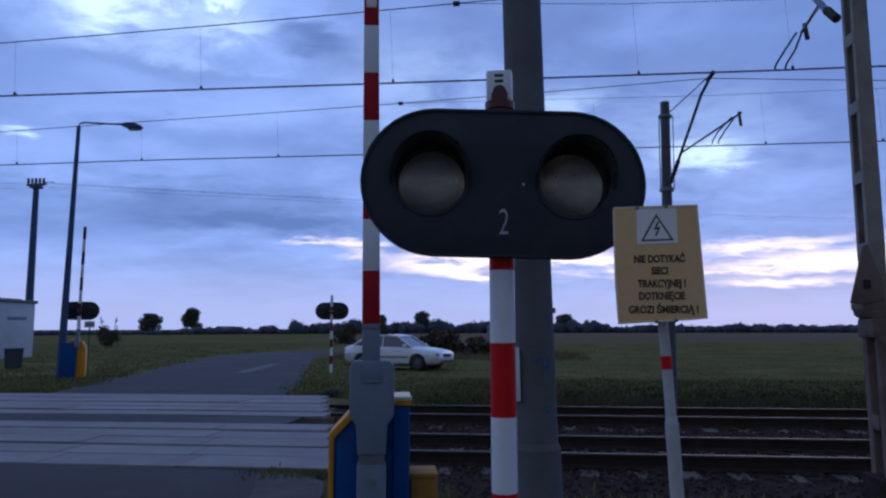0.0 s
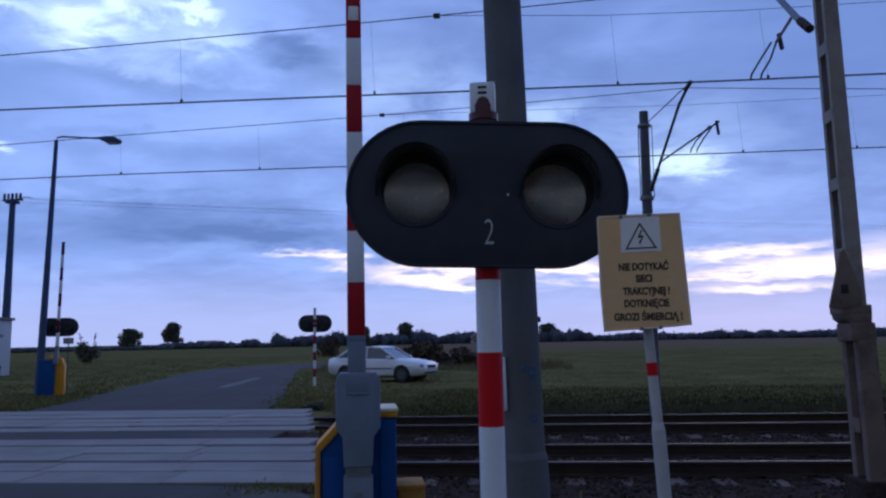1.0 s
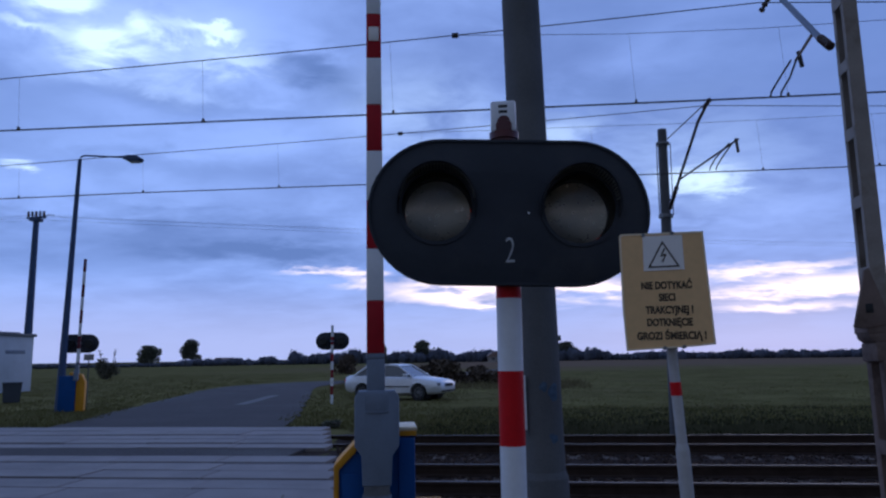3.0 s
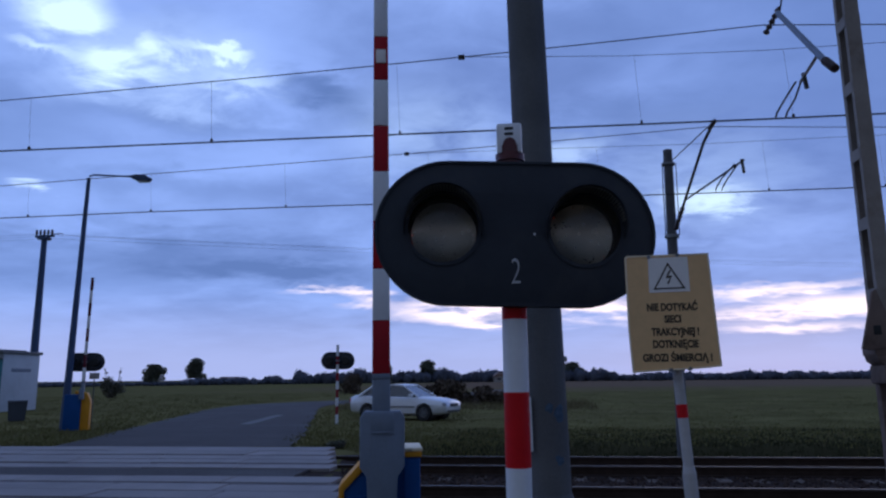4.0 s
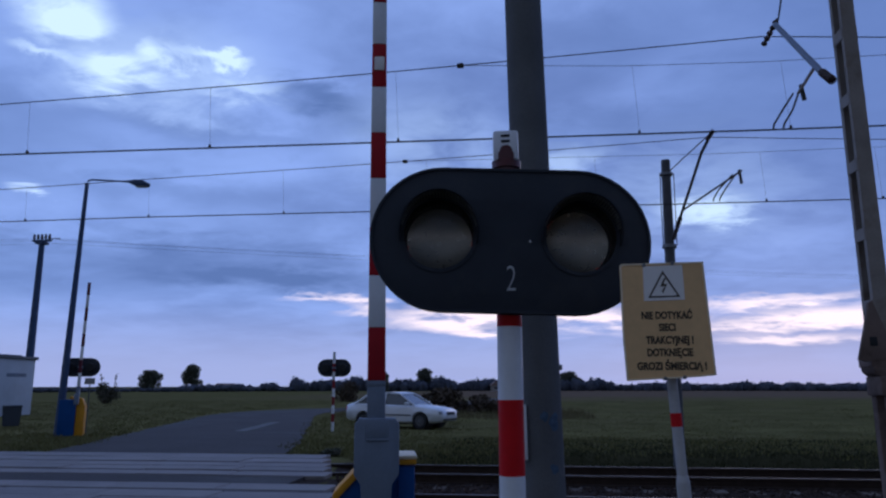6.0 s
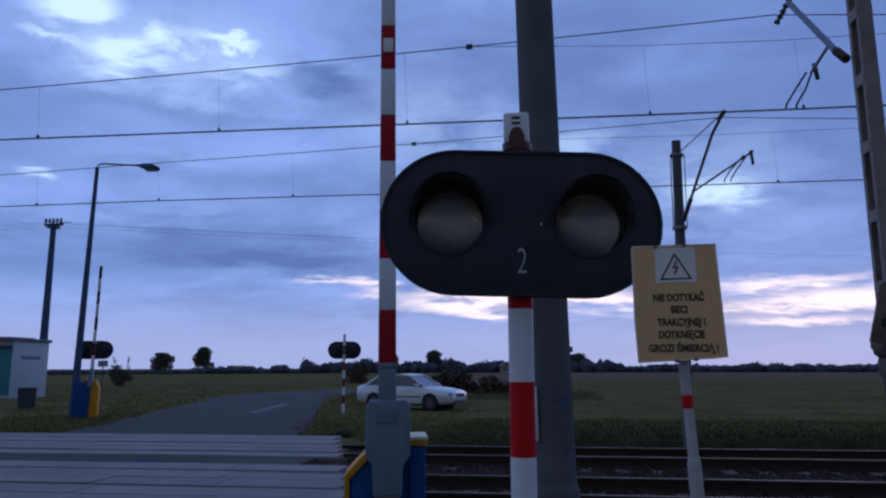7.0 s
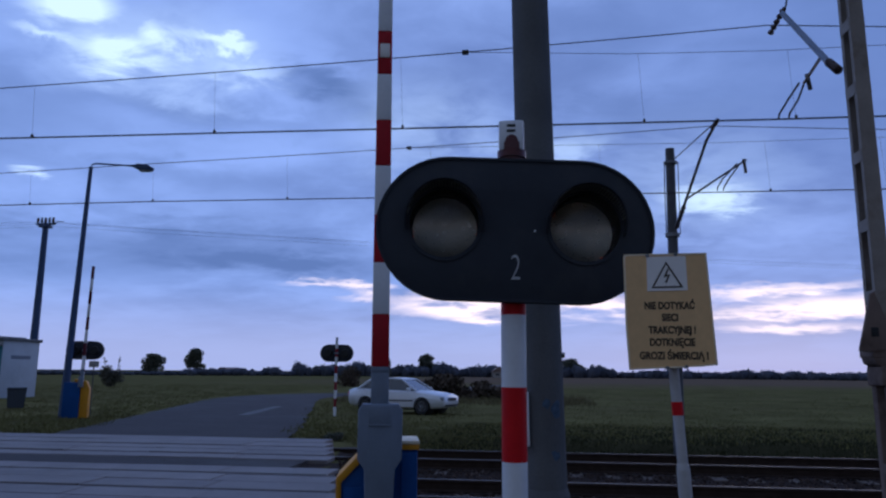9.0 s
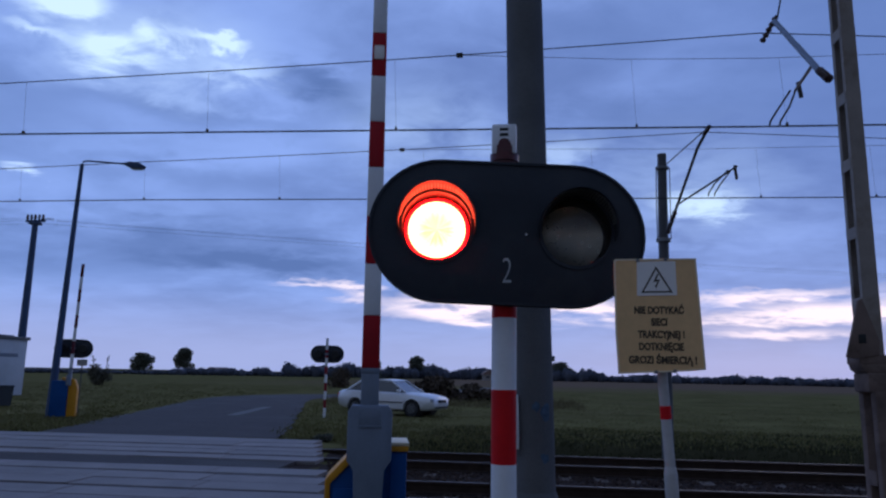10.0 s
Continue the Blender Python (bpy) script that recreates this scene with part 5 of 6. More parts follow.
def build_line_pole():
    root = thing("line_pole", pose(-34.9, 46.0, 0.0), "tall grey pole topped with a cluster of insulators", "utility pole")
    bm = B()
    rod(bm, (0, 0, -0.1), (0, 0, 12.0), 0.30, 0.19, seg=16)
    part("shaft", bm, LAMPPOST, root)
    bm = B()
    box(bm, -0.75, 0.75, -0.06, 0.06, 11.85, 12.0, 0.01)
    box(bm, -0.35, 0.35, -0.3, 0.3, 11.65, 11.85, 0.02)
    bar = part("crossarm", bm, LAMPPOST, root)
    for i in range(5):
        x = -0.64 + i * 0.3
        bm = B()
        rod(bm, (x, 0, 12.0), (x, 0, 12.14), 0.05, 0.09, seg=10)
        rod(bm, (x, 0, 12.14), (x, 0, 12.4), 0.10, 0.07, seg=10)
        part("insulator", bm, GALV if i % 2 else INSUL, bar)
    bm = B()
    tube(bm, [(0.2, 0, 11.95), (0.9, 0, 12.1), (1.4, 0, 12.05)], 0.03, 6)
    part("jumper", bm, WIRE, root)


# ---- cabin, bin ----
def build_cabin():
    root = thing("relay_cabin", pose(CABX, CABY, 0.0), "small white relay cabin with flat grey roof and teal doors", "cabin")
    L, D, H = 4.5, 3.0, 3.17
    bm = B()
    box(bm, -L, 0, 0, D, -0.05, H, 0.02)
    body_ = part("wall", bm, CABW, root, "white rendered wall")
    bm = B()
    box(bm, -L, -0.02, -0.012, 0.0, 0.15, H - 0.28, 0.004)
    part("door_panel", bm, TEAL, body_, "teal painted door side")
    bm = B()
    box(bm, -L, 0.0, -0.35, 0.0, H - 0.32, H - 0.24, 0.01)
    part("canopy", bm, ROOFG, body_)
    bm = B()
    box(bm, -L - 0.25, 0.10, -0.22, D + 0.12, H - 0.02, H + 0.16, 0.02)
    box(bm, -L + 0.4, -0.6, 0.2, D - 0.4, H + 0.16, H + 0.26, 0.03)
    part("roof", bm, ROOFG, root, "flat grey roof slab")
    bm = B()
    box(bm, 0, 0.012, 0.7, 2.3, 2.15, 2.35, 0.003)
    part("vent", bm, GALV, body_)


def build_bin():
    root = thing("waste_bin", pose(BINX, BINY, 0.0, 0, 0, 38), "dark tapered waste bin with a lid beside the cabin", "waste bin")
    bm = B()
    a = [bm.verts.new(p) for p in ((-0.30, -0.30, 0), (0.30, -0.30, 0), (0.30, 0.30, 0), (-0.30, 0.30, 0))]
    b = [bm.verts.new(p) for p in ((-0.35, -0.35, 0.76), (0.35, -0.35, 0.76), (0.35, 0.35, 0.76), (-0.35, 0.35, 0.76))]
    bm.faces.new(a[::-1])
    bm.faces.new(b)
    for i in range(4):
        bm.faces.new((a[i], a[(i + 1) % 4], b[(i + 1) % 4], b[i]))
    bmesh.ops.bevel(bm, geom=bm.edges[:], offset=0.03, segments=2, affect="EDGES")
    part("bin_body", bm, BINM, root)
    bm = B()
    box(bm, -0.37, 0.37, -0.37, 0.37, 0.75, 0.83, 0.03)
    part("lid", bm, BINM, root)


# ---- car ----
def build_car():
    root = thing("car", pose(*CAR) @ Matrix.Diagonal((0.965, 0.965, 0.965, 1)), "silver four-door saloon car parked on the grass", "car")
    # stations from tail to nose: x, half width, sill, waist, top of lower body
    st = [(-2.24, 0.62, 0.42, 0.62, 0.80), (-2.18, 0.76, 0.34, 0.64, 0.90), (-1.95, 0.83, 0.26, 0.66, 0.965), (-1.4, 0.86, 0.22, 0.66, 0.96), (-0.6, 0.87, 0.20, 0.66, 0.93), (0.3, 0.87, 0.20, 0.66, 0.91), (0.95, 0.86, 0.20, 0.65, 0.90), (1.5, 0.855, 0.22, 0.62, 0.845), (1.95, 0.82, 0.24, 0.58, 0.775), (2.13, 0.77, 0.27, 0.54, 0.725), (2.23, 0.67, 0.30, 0.50, 0.665), (2.27, 0.56, 0.34, 0.48, 0.61)]
    bm = B()
    rings = []
    for x, w, s, m_, t in st:
        half = [(0.0, s), (w * 0.86, s), (w * 0.97, s + 0.08), (w, m_), (w * 0.965, t - 0.05), (w * 0.88, t), (w * 0.5, t + 0.025), (0.0, t + 0.035)]
        loop = half + [(-y, z) for y, z in half[-2:0:-1]]
        rings.append([bm.verts.new((x, y, z)) for y, z in loop])
    n = len(rings[0])
    for a, b in zip(rings, rings[1:]):
        for i in range(n):
            bm.faces.new((a[i], a[(i + 1) % n], b[(i + 1) % n], b[i])).smooth = True
    bm.faces.new(rings[0])
    bm.faces.new(rings[-1][::-1])
    bmesh.ops.recalc_face_normals(bm, faces=bm.faces[:])
    # wheel arches
    cut = B()
    for x in (-1.30, 1.32):
        rod(cut, (x, -1.2, 0.31), (x, -0.58, 0.31), 0.365, seg=28)
        rod(cut, (x, 0.58, 0.31), (x, 1.2, 0.31), 0.365, seg=28)
    cm = bpy.data.meshes.new("arch")
    cut.to_mesh(cm)
    cut.free()
    cutter = new("arch", cm)
    body_ = part("body", bm, CARP, root, "silver painted lower body")
    cutter.parent = root
    mod = body_.modifiers.new("arch", "BOOLEAN")
    mod.object, mod.solver = cutter, "EXACT"
    bpy.context.view_layer.update()
    me = bpy.data.meshes.new_from_object(body_.evaluated_get(bpy.context.evaluated_depsgraph_get()))
    body_.modifiers.clear()
    body_.data = me
    me.set_sharp_from_angle(angle=radians(45))
    bpy.data.objects.remove(cutter)
    # greenhouse: glass volume with a painted roof and pillars
    def house(w_off, pts):
        b = B()
        left = [b.verts.new((x, w + w_off, z)) for x, w, z in pts]
        right = [b.verts.new((x, -w - w_off, z)) for x, w, z in pts]
        k = len(pts)
        b.faces.new(left)
        b.faces.new(right[::-1])
        for i in range(k):
            b.faces.new((left[i], right[i], right[(i + 1) % k], left[(i + 1) % k])).smooth = True
        bmesh.ops.recalc_face_normals(b, faces=b.faces[:])
        return b
    glass = [(-1.72, 0.74, 0.93), (-1.18, 0.60, 1.32), (-0.75, 0.585, 1.385), (-0.2, 0.585, 1.40), (0.22, 0.60, 1.365), (1.02, 0.75, 0.90)]
    part("greenhouse", house(-0.012, [(x, w, z - 0.012) for x, w, z in glass]), CARG, body_, "dark cabin interior behind the glass")
    for name, pick in (("windscreen", lambda n: n.x > 0.3), ("rear_window", lambda n: n.x < -0.3 and abs(n.y) < 0.3), ("side_window", lambda n: n.y > 0.5), ("side_window", lambda n: n.y < -0.5)):
        b = house(0, glass)
        b.normal_update()
        bmesh.ops.delete(b, geom=[f for f in b.faces if not pick(f.normal)], context="FACES")
        bmesh.ops.solidify(b, geom=b.faces[:], thickness=0.006)
        part(name, b, CARG, body_)
    b = B()
    roofline = [(-1.26, 0.60, 1.295), (-1.15, 0.605, 1.345), (-0.75, 0.595, 1.405), (-0.2, 0.595, 1.42), (0.22, 0.605, 1.385), (0.30, 0.605, 1.335), (0.2, 0.61, 1.335), (-0.2, 0.60, 1.365), (-0.75, 0.60, 1.355), (-1.1, 0.61, 1.30)]
    part("roof", house(0.006, roofline), CARP, body_)
    for s in (-1, 1):
        for p, q, r in (((-1.78, 0.76, 0.92), (-1.16, 0.605, 1.33), 0.05), ((1.04, 0.76, 0.90), (0.26, 0.605, 1.37), 0.028), ((-0.32, 0.765, 0.93), (-0.36, 0.60, 1.37), 0.03)):
            b = B()
            rod(b, (p[0], s * p[1], p[2]), (q[0], s * q[1], q[2]), r, seg=8)
            part("pillar", b, CARP, body_)
        b = B()
        box(b, 0.70, 0.84, s * 0.83 - 0.03, s * 0.83 + 0.13 * (1 if s > 0 else 0) + (0.03 if s > 0 else 0.03), 0.92, 1.03, 0.02)
        if s < 0:
            b.free()
            b = B()
            box(b, 0.70, 0.84, -0.98, -0.80, 0.92, 1.03, 0.02)
        part("mirror", b, CARP, body_)
        for x in (-0.2, 0.55):
            part("door_handle", box(B(), x - 0.2, x - 0.02, s * 0.868 - 0.015, s * 0.868 + 0.015, 0.76, 0.79, 0.005), CARP, body_)
        b = B()
        box(b, 2.0, 2.225, s * 0.61 - 0.15, s * 0.61 + 0.135, 0.555, 0.685, 0.03)
        part("headlight", b, CLEAR, body_)
        b = B()
        box(b, -2.225, -2.1, s * 0.60 - 0.15, s * 0.60 + 0.14, 0.66, 0.84, 0.03)
        part("tail_light", b, RED, body_)
        for x in (-1.30, 1.32):
            b = B()
            y0, y1 = s * 0.66, s * 0.855
            disc_ring(b, 0, 0, 0.20, 0.31, min(y0, y1), max(y0, y1), 28)
            wheel = part("wheel", b, RUBBER, root, "black tyre")
            wheel.location = (x, 0, 0.31)
            b = B()
            disc_ring(b, 0, 0, 0.175, 0.20, min(y0, y1) + 0.01, max(y0, y1) - 0.01, 24)
            for i in range(7):
                a = 2 * math.pi * i / 7
                yy = y1 - s * 0.03
                rod(b, (0, yy, 0), (0.18 * math.cos(a), yy, 0.18 * math.sin(a)), 0.028, seg=6)
            rod(b, (0, y1 - s * 0.05, 0), (0, y1 - s * 0.015, 0), 0.05, seg=12)
            part("rim", b, RIM, wheel)
    for x in (-1.30, 1.32):
        for s in (-1, 1):
            part("wheel_well", rod(B(), (x, s * 0.30, 0.33), (x, s * 0.835, 0.33), 0.372, seg=24, caps=False), TRIM, body_)
            part("well_lining", rod(B(), (x, s * 0.55, 0.33), (x, s * 0.60, 0.33), 0.37, seg=24), TRIM, body_)
    b = B()
    box(b, 2.16, 2.285, -0.38, 0.38, 0.52, 0.645, 0.02)
    part("grille", b, TRIM, body_)
    b = B()
    box(b, 2.10, 2.275, -0.58, 0.58, 0.31, 0.39, 0.02)
    part("bumper_intake", b, TRIM, body_)
    for sd in (-1, 1):
        part("side_strip", box(B(), -0.92, 0.93, sd * 0.872 - 0.006, sd * 0.872 + 0.006, 0.50, 0.545, 0.003), TRIM, body_, "thin dark rubbing strip")
    b = B()
    box(b, -1.6, 1.7, -0.6, 0.6, 0.16, 0.30, 0.02)
    part("underbody", b, TRIM, body_)


# ---- plants and distance ----
def leaf_cloud(blobs, count, size, rng):
    """Many small leaf-clump quads filling soft ellipsoids."""
    verts, faces = [], []
    total = sum(b[3] * b[4] * b[5] for b in blobs)
    for cx, cy, cz, rx, ry, rz in blobs:
        for _ in range(max(6, int(count * rx * ry * rz / total))):
            d = rng.normal(size=3)
            d /= np.linalg.norm(d)
            r = rng.random() ** 0.45
            p = np.array((cx + d[0] * rx * r, cy + d[1] * ry * r, cz + d[2] * rz * r))
            u = rng.normal(size=3)
            u /= np.linalg.norm(u)
            w = np.cross(u, rng.normal(size=3))
            w /= np.linalg.norm(w)
            s = size * rng.uniform(0.5, 1.2)
            n = len(verts)
            verts += [tuple(p - u * s), tuple(p + w * s * 0.6), tuple(p + u * s), tuple(p - w * s * 0.6)]
            faces.append((n, n + 1, n + 2, n + 3))
    return verts, faces


def build_tree(x, y, height, width, seed, label, trunk=0.3, low=0.2):
    rng = np.random.default_rng(seed)
    root = thing("tree", pose(x, y, -0.05), label, "tree", "trees in the fields")
    bm = B()
    th = height * 0.55
    bend = rng.uniform(-0.03, 0.03) * height
    rod(bm, (0, 0, 0), (bend * 0.4, 0, th * 0.5), trunk, trunk * 0.75, seg=8)
    rod(bm, (bend * 0.4, 0, th * 0.5), (bend, 0, th), trunk * 0.75, trunk * 0.45, seg=8)
    blobs = []
    for i in range(16):
        a, f = rng.uniform(0, 6.28), rng.uniform(0.2, 1.25)
        z = height * (low + 0.08 + (0.80 - low) * rng.random())
        taper = math.sin(math.pi * min(1, max(0.12, (z / height - low * 0.6) / (1.05 - low * 0.6)))) ** 0.6
        r = width * 0.5 * f * taper
        p = (r * 0.6 * math.cos(a), r * 0.6 * math.sin(a), z)
        rod(bm, (bend * min(1, z / th) * 0.6, 0, min(z * 0.7, th)), p, trunk * 0.25, trunk * 0.07, seg=5)
        s = width * rng.uniform(0.13, 0.25)
        blobs.append((*p, s, s, min(s * rng.uniform(0.7, 1.0), max(0.12 * height, height - z))))
    blobs.append((bend * 0.6, 0, height * (0.55 + low * 0.4), width * 0.29, width * 0.29, height * (0.42 - low * 0.40)))
    part("trunk", bm, BARK, root)
    v, f = leaf_cloud(blobs, 5200, width * 0.04, rng)
    raw("crown", v, f, LEAF, root)


def build_bush(x, y, height, width, seed, label, stalks=0, leaves=None):
    rng = np.random.default_rng(seed)
    root = thing("bush", pose(x, y, -0.05), label, "bush", "bushes in the fields")
    bm = B()
    for i in range(6):
        a = rng.uniform(0, 6.28)
        rod(bm, (0.1 * math.cos(a), 0.1 * math.sin(a), 0), (width * 0.3 * math.cos(a), width * 0.3 * math.sin(a), height * 0.5), 0.05, 0.02, seg=5)
    for i in range(stalks):
        sx = (i / max(1, stalks - 1) - 0.5) * width * 0.7
        rod(bm, (sx * 0.5, 0, 0), (sx, 0, height * 1.05), 0.05, 0.03, seg=5)
    part("stems", bm, BARK, root)
    blobs = []
    for i in range(9):
        blobs.append((rng.uniform(-0.33, 0.33) * width, rng.uniform(-0.3, 0.3) * width, height * rng.uniform(0.08, 0.55), width * 0.24, width * 0.24, height * 0.24))
    for i in range(stalks):
        sx = (i / max(1, stalks - 1) - 0.5) * width * 0.7
        for k in range(4):
            blobs.append((sx + rng.uniform(-0.1, 0.1), 0, height * (0.6 + 0.14 * k), width * 0.07, width * 0.07, height * 0.08))
    v, f = leaf_cloud(blobs, 1800, width * 0.05, rng)
    raw("foliage", v, f, leaves or LEAF, root)


def build_woods():
    """The dark line of far trees along the horizon."""
    rng = np.random.default_rng(11)
    verts, faces, crowns = [], [], []
    base = bmesh.new()
    bmesh.ops.create_icosphere(base, subdivisions=2, radius=1.0)
    bv = np.array([v.co[:] for v in base.verts])
    bf = [[v.index for v in f.verts] for f in base.faces]
    base.free()
    def clump(x, y, z, rx, rz):
        n = len(verts)
        s = rng.uniform(0, 50)
        for p in bv:
            k = 1 + 0.45 * noise.noise(Vector(p * 1.9 + s)) + 0.25 * noise.noise(Vector(p * 4.3 + s))
            verts.append((x + p[0] * rx * k, y + p[1] * rx * k, max(-0.3, z + p[2] * rz * k)))
        faces.extend([[i + n for i in f] for f in bf])
    for i in range(760):
        az = radians(-48 + 96 * i / 760 + rng.uniform(-0.2, 0.2))
        d = 245 + rng.uniform(-14, 14)
        deg = math.degrees(az)
        # low on the far left, taller in the middle, even on the right
        h = 2.0 + 2.6 * max(0, noise.noise((deg * 0.35, 3, 0)) + 0.3)
        if -6 < deg < 19:
            h += 9.0 + 7.0 * noise.noise((deg * 0.6, 8, 0))
        elif deg <= -6:
            h += 5.5 + 2.5 * noise.noise((deg * 0.4, 2, 0))
        elif 19 <= deg < 27:
            h += 4.0 + 7.0 * noise.noise((deg * 0.9, 5, 0))
        inner = -6 < deg < 19
        h = max(1.2, 0.25 * h + 0.9 if inner else 0.24 * h + 0.55) * rng.uniform(0.8, 1.15)
        if not inner and rng.random() < 0.2:
            continue
        wide = rng.uniform(1.2, 2.2)
        clump(-d * math.sin(az), d * math.cos(az), h * 0.36, wide * 0.8, h * 0.5)
        crowns.append((-d * math.sin(az), d * math.cos(az), h * 0.44, wide, wide, h * 0.56))
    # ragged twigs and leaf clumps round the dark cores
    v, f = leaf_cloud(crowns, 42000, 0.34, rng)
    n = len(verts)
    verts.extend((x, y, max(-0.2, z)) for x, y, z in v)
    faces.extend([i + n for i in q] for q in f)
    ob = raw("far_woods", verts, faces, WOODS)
    for p in ob.data.polygons:
        p.use_smooth = True
    tagged(ob, "dark line of distant woods along the horizon", "woods", kind="stuff")


def build_house(x, y, w, h, turn, label):
    root = thing("house", pose(x, y, 0, 0, 0, turn), label, "house")
    bm = B()
    box(bm, -w / 2, w / 2, -4, 4, -0.1, h * 0.55)
    wall = part("wall", bm, HOUSE, root)
    bm = B()
    o = [(-w / 2 - 0.4, h * 0.55), (w / 2 + 0.4, h * 0.55), (w / 2 - 1.5, h), (-w / 2 + 1.5, h)]
    prism(bm, o, -4.3, 4.3)
    part("roof", bm, TILE, root)
    for i in range(3):
        bm = B()
        c = -w / 2 + w * (i + 0.5) / 3
        box(bm, c - 0.6, c + 0.6, -4.03, -3.98, h * 0.18, h * 0.42)
        part("window", bm, CARG, wall)


def blades(name, spots, rng, material, label, tall=(0.03, 0.10), per=8, spread=0.16):
    verts, faces = [], []
    for x, y, z, k in spots:
        for _ in range(per):
            a, s = rng.uniform(0, 6.283), rng.uniform(*tall) * k
            bx, by = x + rng.normal() * spread, y + rng.normal() * spread
            w = 0.007 + 0.006 * rng.random() + 0.0002 * y
            lx, ly = rng.normal(0, 0.35, 2) * s
            ca, sa = math.cos(a) * w, math.sin(a) * w
            n = len(verts)
            verts += [(bx - ca, by - sa, z - 0.02), (bx + ca, by + sa, z - 0.02), (bx + lx * 0.4 + ca * 0.7, by + ly * 0.4 + sa * 0.7, z + s * 0.6), (bx + lx * 0.4 - ca * 0.7, by + ly * 0.4 - sa * 0.7, z + s * 0.6), (bx + lx, by + ly, z + s)]
            faces += [(n, n + 1, n + 2, n + 3), (n + 3, n + 2, n + 4)]
    ob = raw(name, verts, faces, material)
    tagged(ob, label, "grass", kind="stuff")


def build_grass():
    rng = np.random.default_rng(21)
    green, dry, sedge = [], [], []
    def off_road(x, y, m=0.0):
        return abs(x - road_mid(y)) > 3.1 + m + 0.3 * noise.noise((x, y, 4))
    for _ in range(17000):
        f = rng.random()
        y = 16.9 + 62 * f ** 2.2
        x = rng.uniform(-0.72 * (y + 3), 0.62 * (y + 3))
        if not off_road(x, y) or on_bend(x, y) or (y < 20.5 and x > -1 and rng.random() > ((y - 16.9) / 3.6) ** 1.5):
            continue
        k = 1 + 0.7 * noise.noise((x * 0.25, y * 0.25, 7))
        (green if rng.random() < 0.8 else dry).append((x, y, ground_height(x, y), max(0.3, k) * (1.15 - 0.009 * y) * (0.4 if x > -3 and y > 23 else 1.0)))
    # tall weeds along the near verge of the far lane
    for _ in range(900):
        x = rng.uniform(-11.5, 3)
        y = rng.uniform(36, 46)
        if off_road(x, y, 0.5) and not on_bend(x, y):
            dry.append((x, y, ground_height(x, y), rng.uniform(2.0, 4.5)))
    # dark sedge in a band beside the far track
    for _ in range(3000):
        x, y = rng.uniform(-2.5, 16), 17.0 + 5.5 * rng.random() ** 1.8
        sedge.append((x, y, ground_height(x, y), rng.uniform(0.35, 1.0)))
    for _ in range(1500):
        y = rng.uniform(3.2, 7.2)
        x = rng.uniform(-3.6, -0.9) if rng.random() < 0.6 else rng.uniform(-0.9, 5)
        if x < road_mid(y) + 3.9:
            continue
        (green if rng.random() < 0.75 else dry).append((x, y, ground_height(x, y), 0.8 + 0.6 * rng.random()))
    for _ in range(1300):
        y, x = rng.uniform(-6, 3.4), rng.uniform(-1, 7)
        if x > road_mid(y) + 3.3 and abs(x - 0.1) + abs(y + 0.5) > 0.6:
            (green if rng.random() < 0.75 else dry).append((x, y, ground_height(x, y), 0.5 + 0.4 * rng.random()))
    for _ in range(45):
        x, y = rng.uniform(-2.9, -2.2), rng.normal(7.42, 0.06)
        green.append((x, y, 0.0, 0.2 + 0.9 * max(0, noise.noise((x * 3, 1, 1)))))
    blades("grass", green, rng, GRASS, "rough dark green grass on the verges")
    blades("sedge", sedge, rng, SEDGE, "dark sedge in a band beside the track", per=6, spread=0.25)
    blades("dry_grass", dry, rng, DRYGRASS, "dry straw-coloured grass among the green", per=5)


CABX, CABY = -29.6, 36.5
BINX, BINY = -21.3, 27.2
CAR = (-5.2, 28.2, -0.02, 0, 0, -19)

build_ground()
build_road()
build_signal()
build_barrier()
build_concrete_pole()
build_warning_sign()
build_near_mast()
build_far_mast()
build_wires()
build_street_lamp()
build_line_pole()
far_barrier()
far_signal(pose(-15.46, 22.75, 0, 0, 0, 22), "black oval crossing signal beside the far barrier, seen from behind")
far_signal(pose(-7.2, 25.4, 0, 0, 0, 8), "black oval crossing signal on a striped post, seen from behind")
build_cabin()
build_bin()
build_car()
build_tree(-159, 285, 8.4, 11.0, 9, "round dark field tree standing alone", low=0.14)
build_tree(-132.2, 268, 10.2, 9.4, 12, "tall dark field tree standing alone", low=0.10)
build_tree(-36.5, 240, 7.6, 7.0, 3, "spreading dark tree above the far woods", low=0.3)
build_tree(11.3, 240, 6.3, 7.6, 4, "dark round tree in the far field", low=0.02)
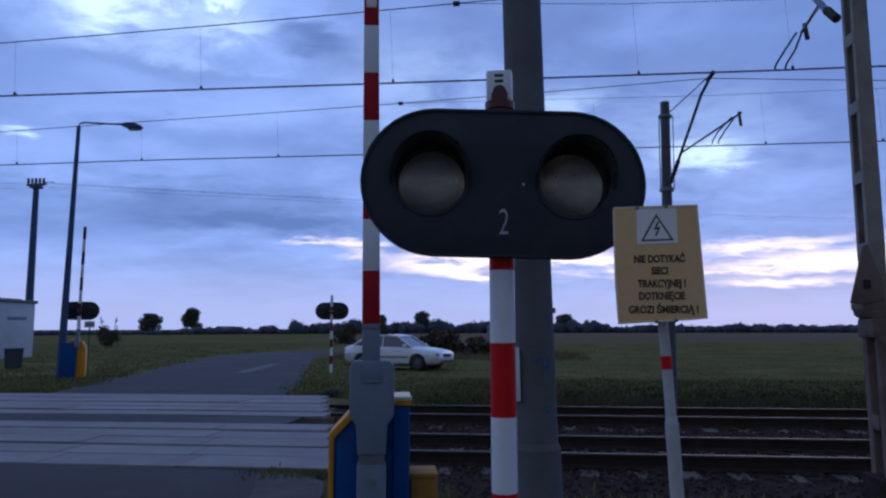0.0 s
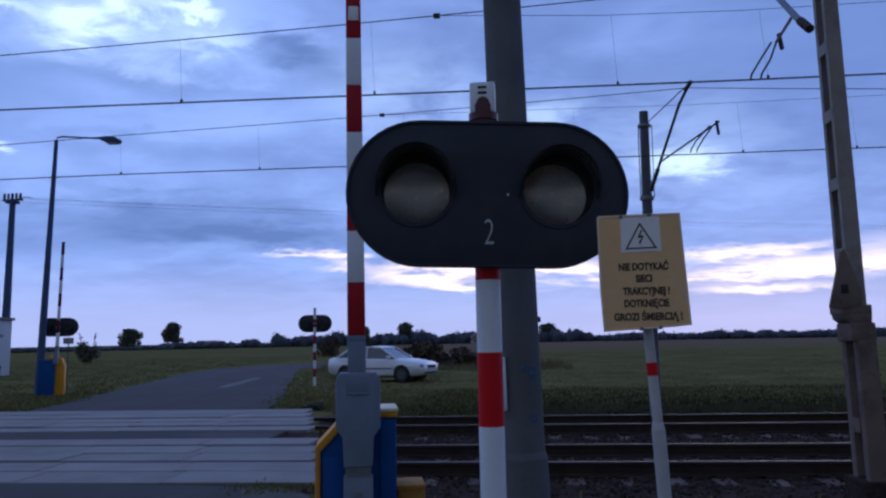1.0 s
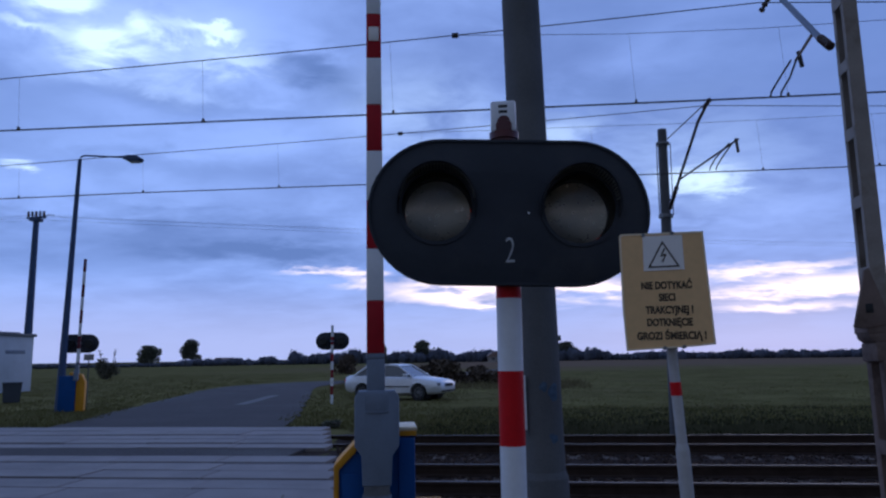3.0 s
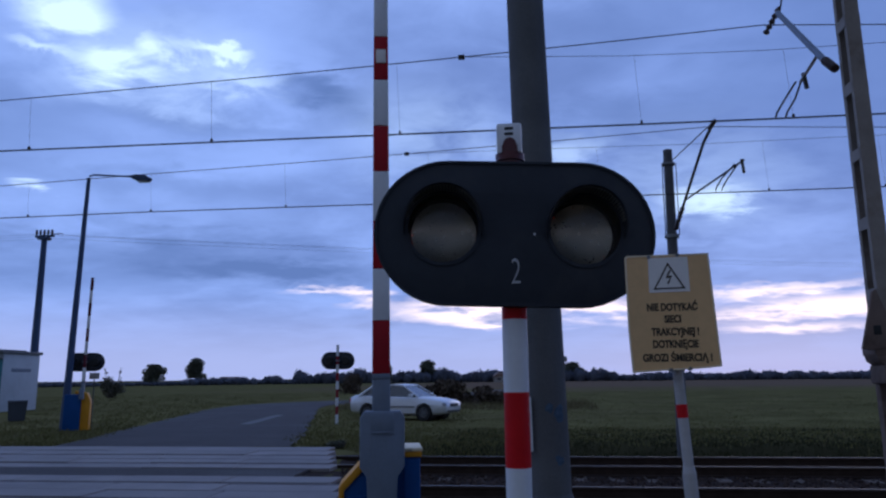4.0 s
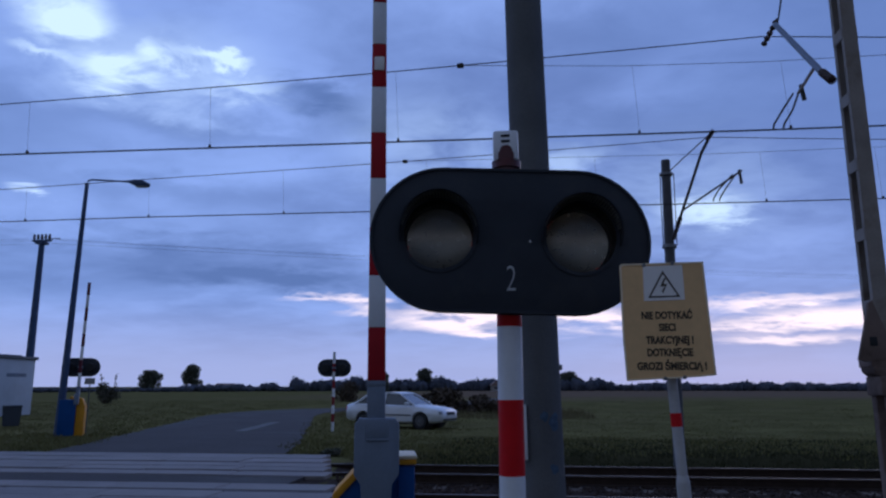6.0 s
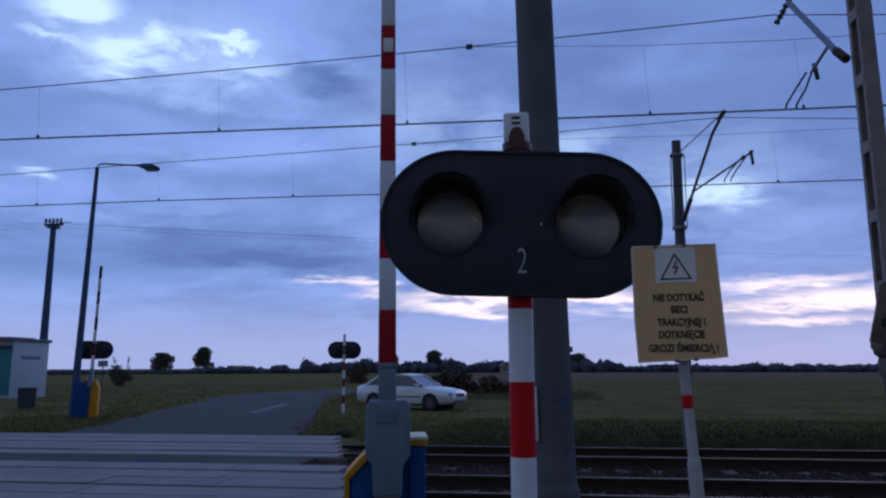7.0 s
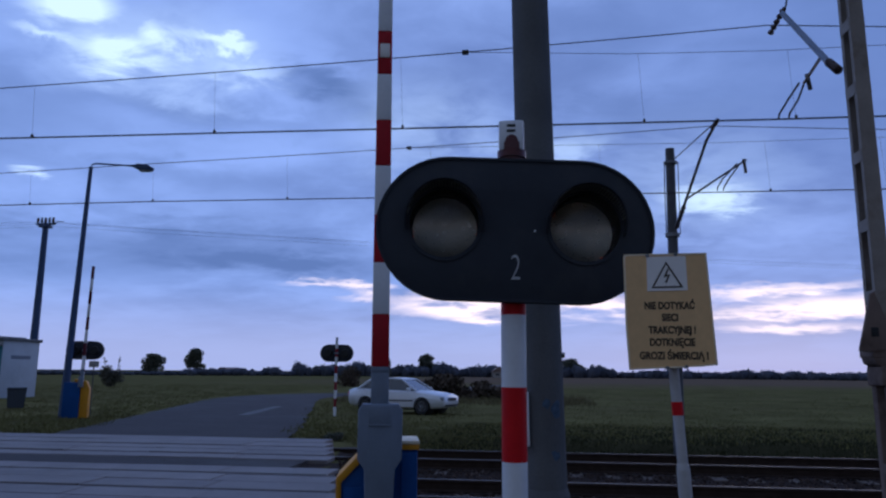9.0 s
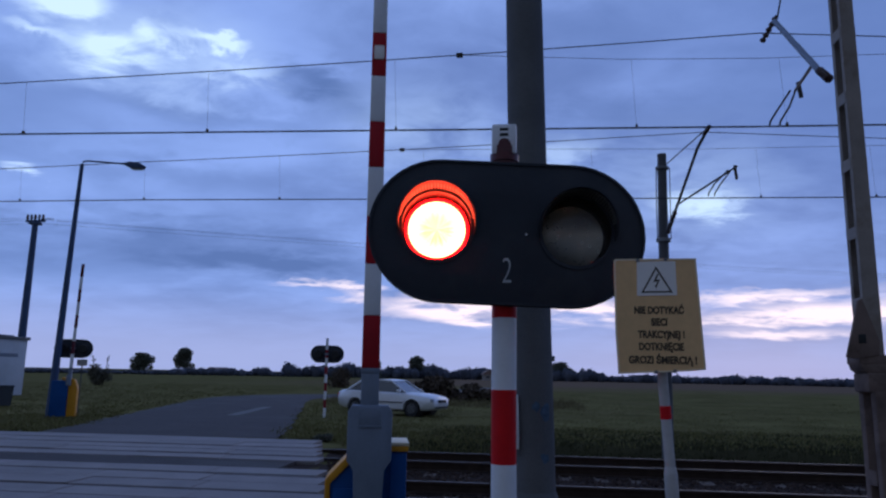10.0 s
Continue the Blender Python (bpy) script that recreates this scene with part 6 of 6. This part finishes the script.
build_tree(-20.6, 98, 3.6, 2.6, 6, "small dark tree beside the lane", low=0.06, trunk=0.12)
build_bush(-41.0, 65.5, 2.7, 2.3, 1, "dull bush with two thin upright stalks", stalks=2, leaves=PALEBUSH)
build_bush(-19.8, 76, 3.3, 3.0, 2, "dark brownish bush behind the striped signal", leaves=SCRUB)
build_bush(-8.2, 43.2, 1.7, 3.4, 3, "wide brownish scrub behind the car", leaves=SCRUB)
build_bush(-5.6, 44.6, 2.0, 3.2, 4, "tall brownish scrub behind the car", leaves=SCRUB)
build_bush(-3.2, 44.0, 1.5, 3.0, 5, "low brownish scrub in the field", leaves=SCRUB)
build_bush(-0.6, 46.0, 1.2, 3.4, 6, "low brownish scrub in the field", leaves=SCRUB)
build_bush(-4.75, 16.9, 0.22, 0.55, 8, "low dark weeds at the end of the slabs")
small_sign = thing("road_sign", pose(-15.62, 23.6, 0, 0, 0, 20), "small pale plate on a thin post beside the far barrier", "road sign")
part("post", rod(B(), (0, 0, -0.05), (0, 0, 1.9), 0.02, seg=10), MASTD, small_sign)
part("plate", box(B(), -0.17, 0.17, -0.035, -0.027, 1.66, 1.88, 0.003), POSTW, small_sign, "small pale plate")
build_woods()
build_house(-9.5, 232, 9, 3.0, 8, "low distant farmhouse with a brown roof")
build_house(-104, 236, 4.5, 2.6, -10, "small pale house far across the fields")
build_tracks()
build_ballast()
build_crossing()
build_grass()


# ---- movement ----
def motions():
    """The two lamps turn their lit faces to the road in turn."""
    turns = {
        "left": [(0, 0), (9.30, 0), (9.333, 60), (9.367, 120), (9.40, 180), (9.433, 240), (9.467, 300), (9.50, 360), (9.867, 360), (9.90, 420), (9.933, 480), (9.967, 540), (10.0, 540)],
        "right": [(0, 0), (9.30, 0), (9.333, 60), (9.367, 120), (9.40, 180), (9.80, 180), (9.833, 240), (9.867, 300), (9.90, 360), (10.0, 360)],
    }
    for side, rows in turns.items():
        lamp, cx, cz = turning[side]
        walk(lamp, [(t, pose(cx, 0.03, cz, 0, 0, a)) for t, a in rows])


motions()
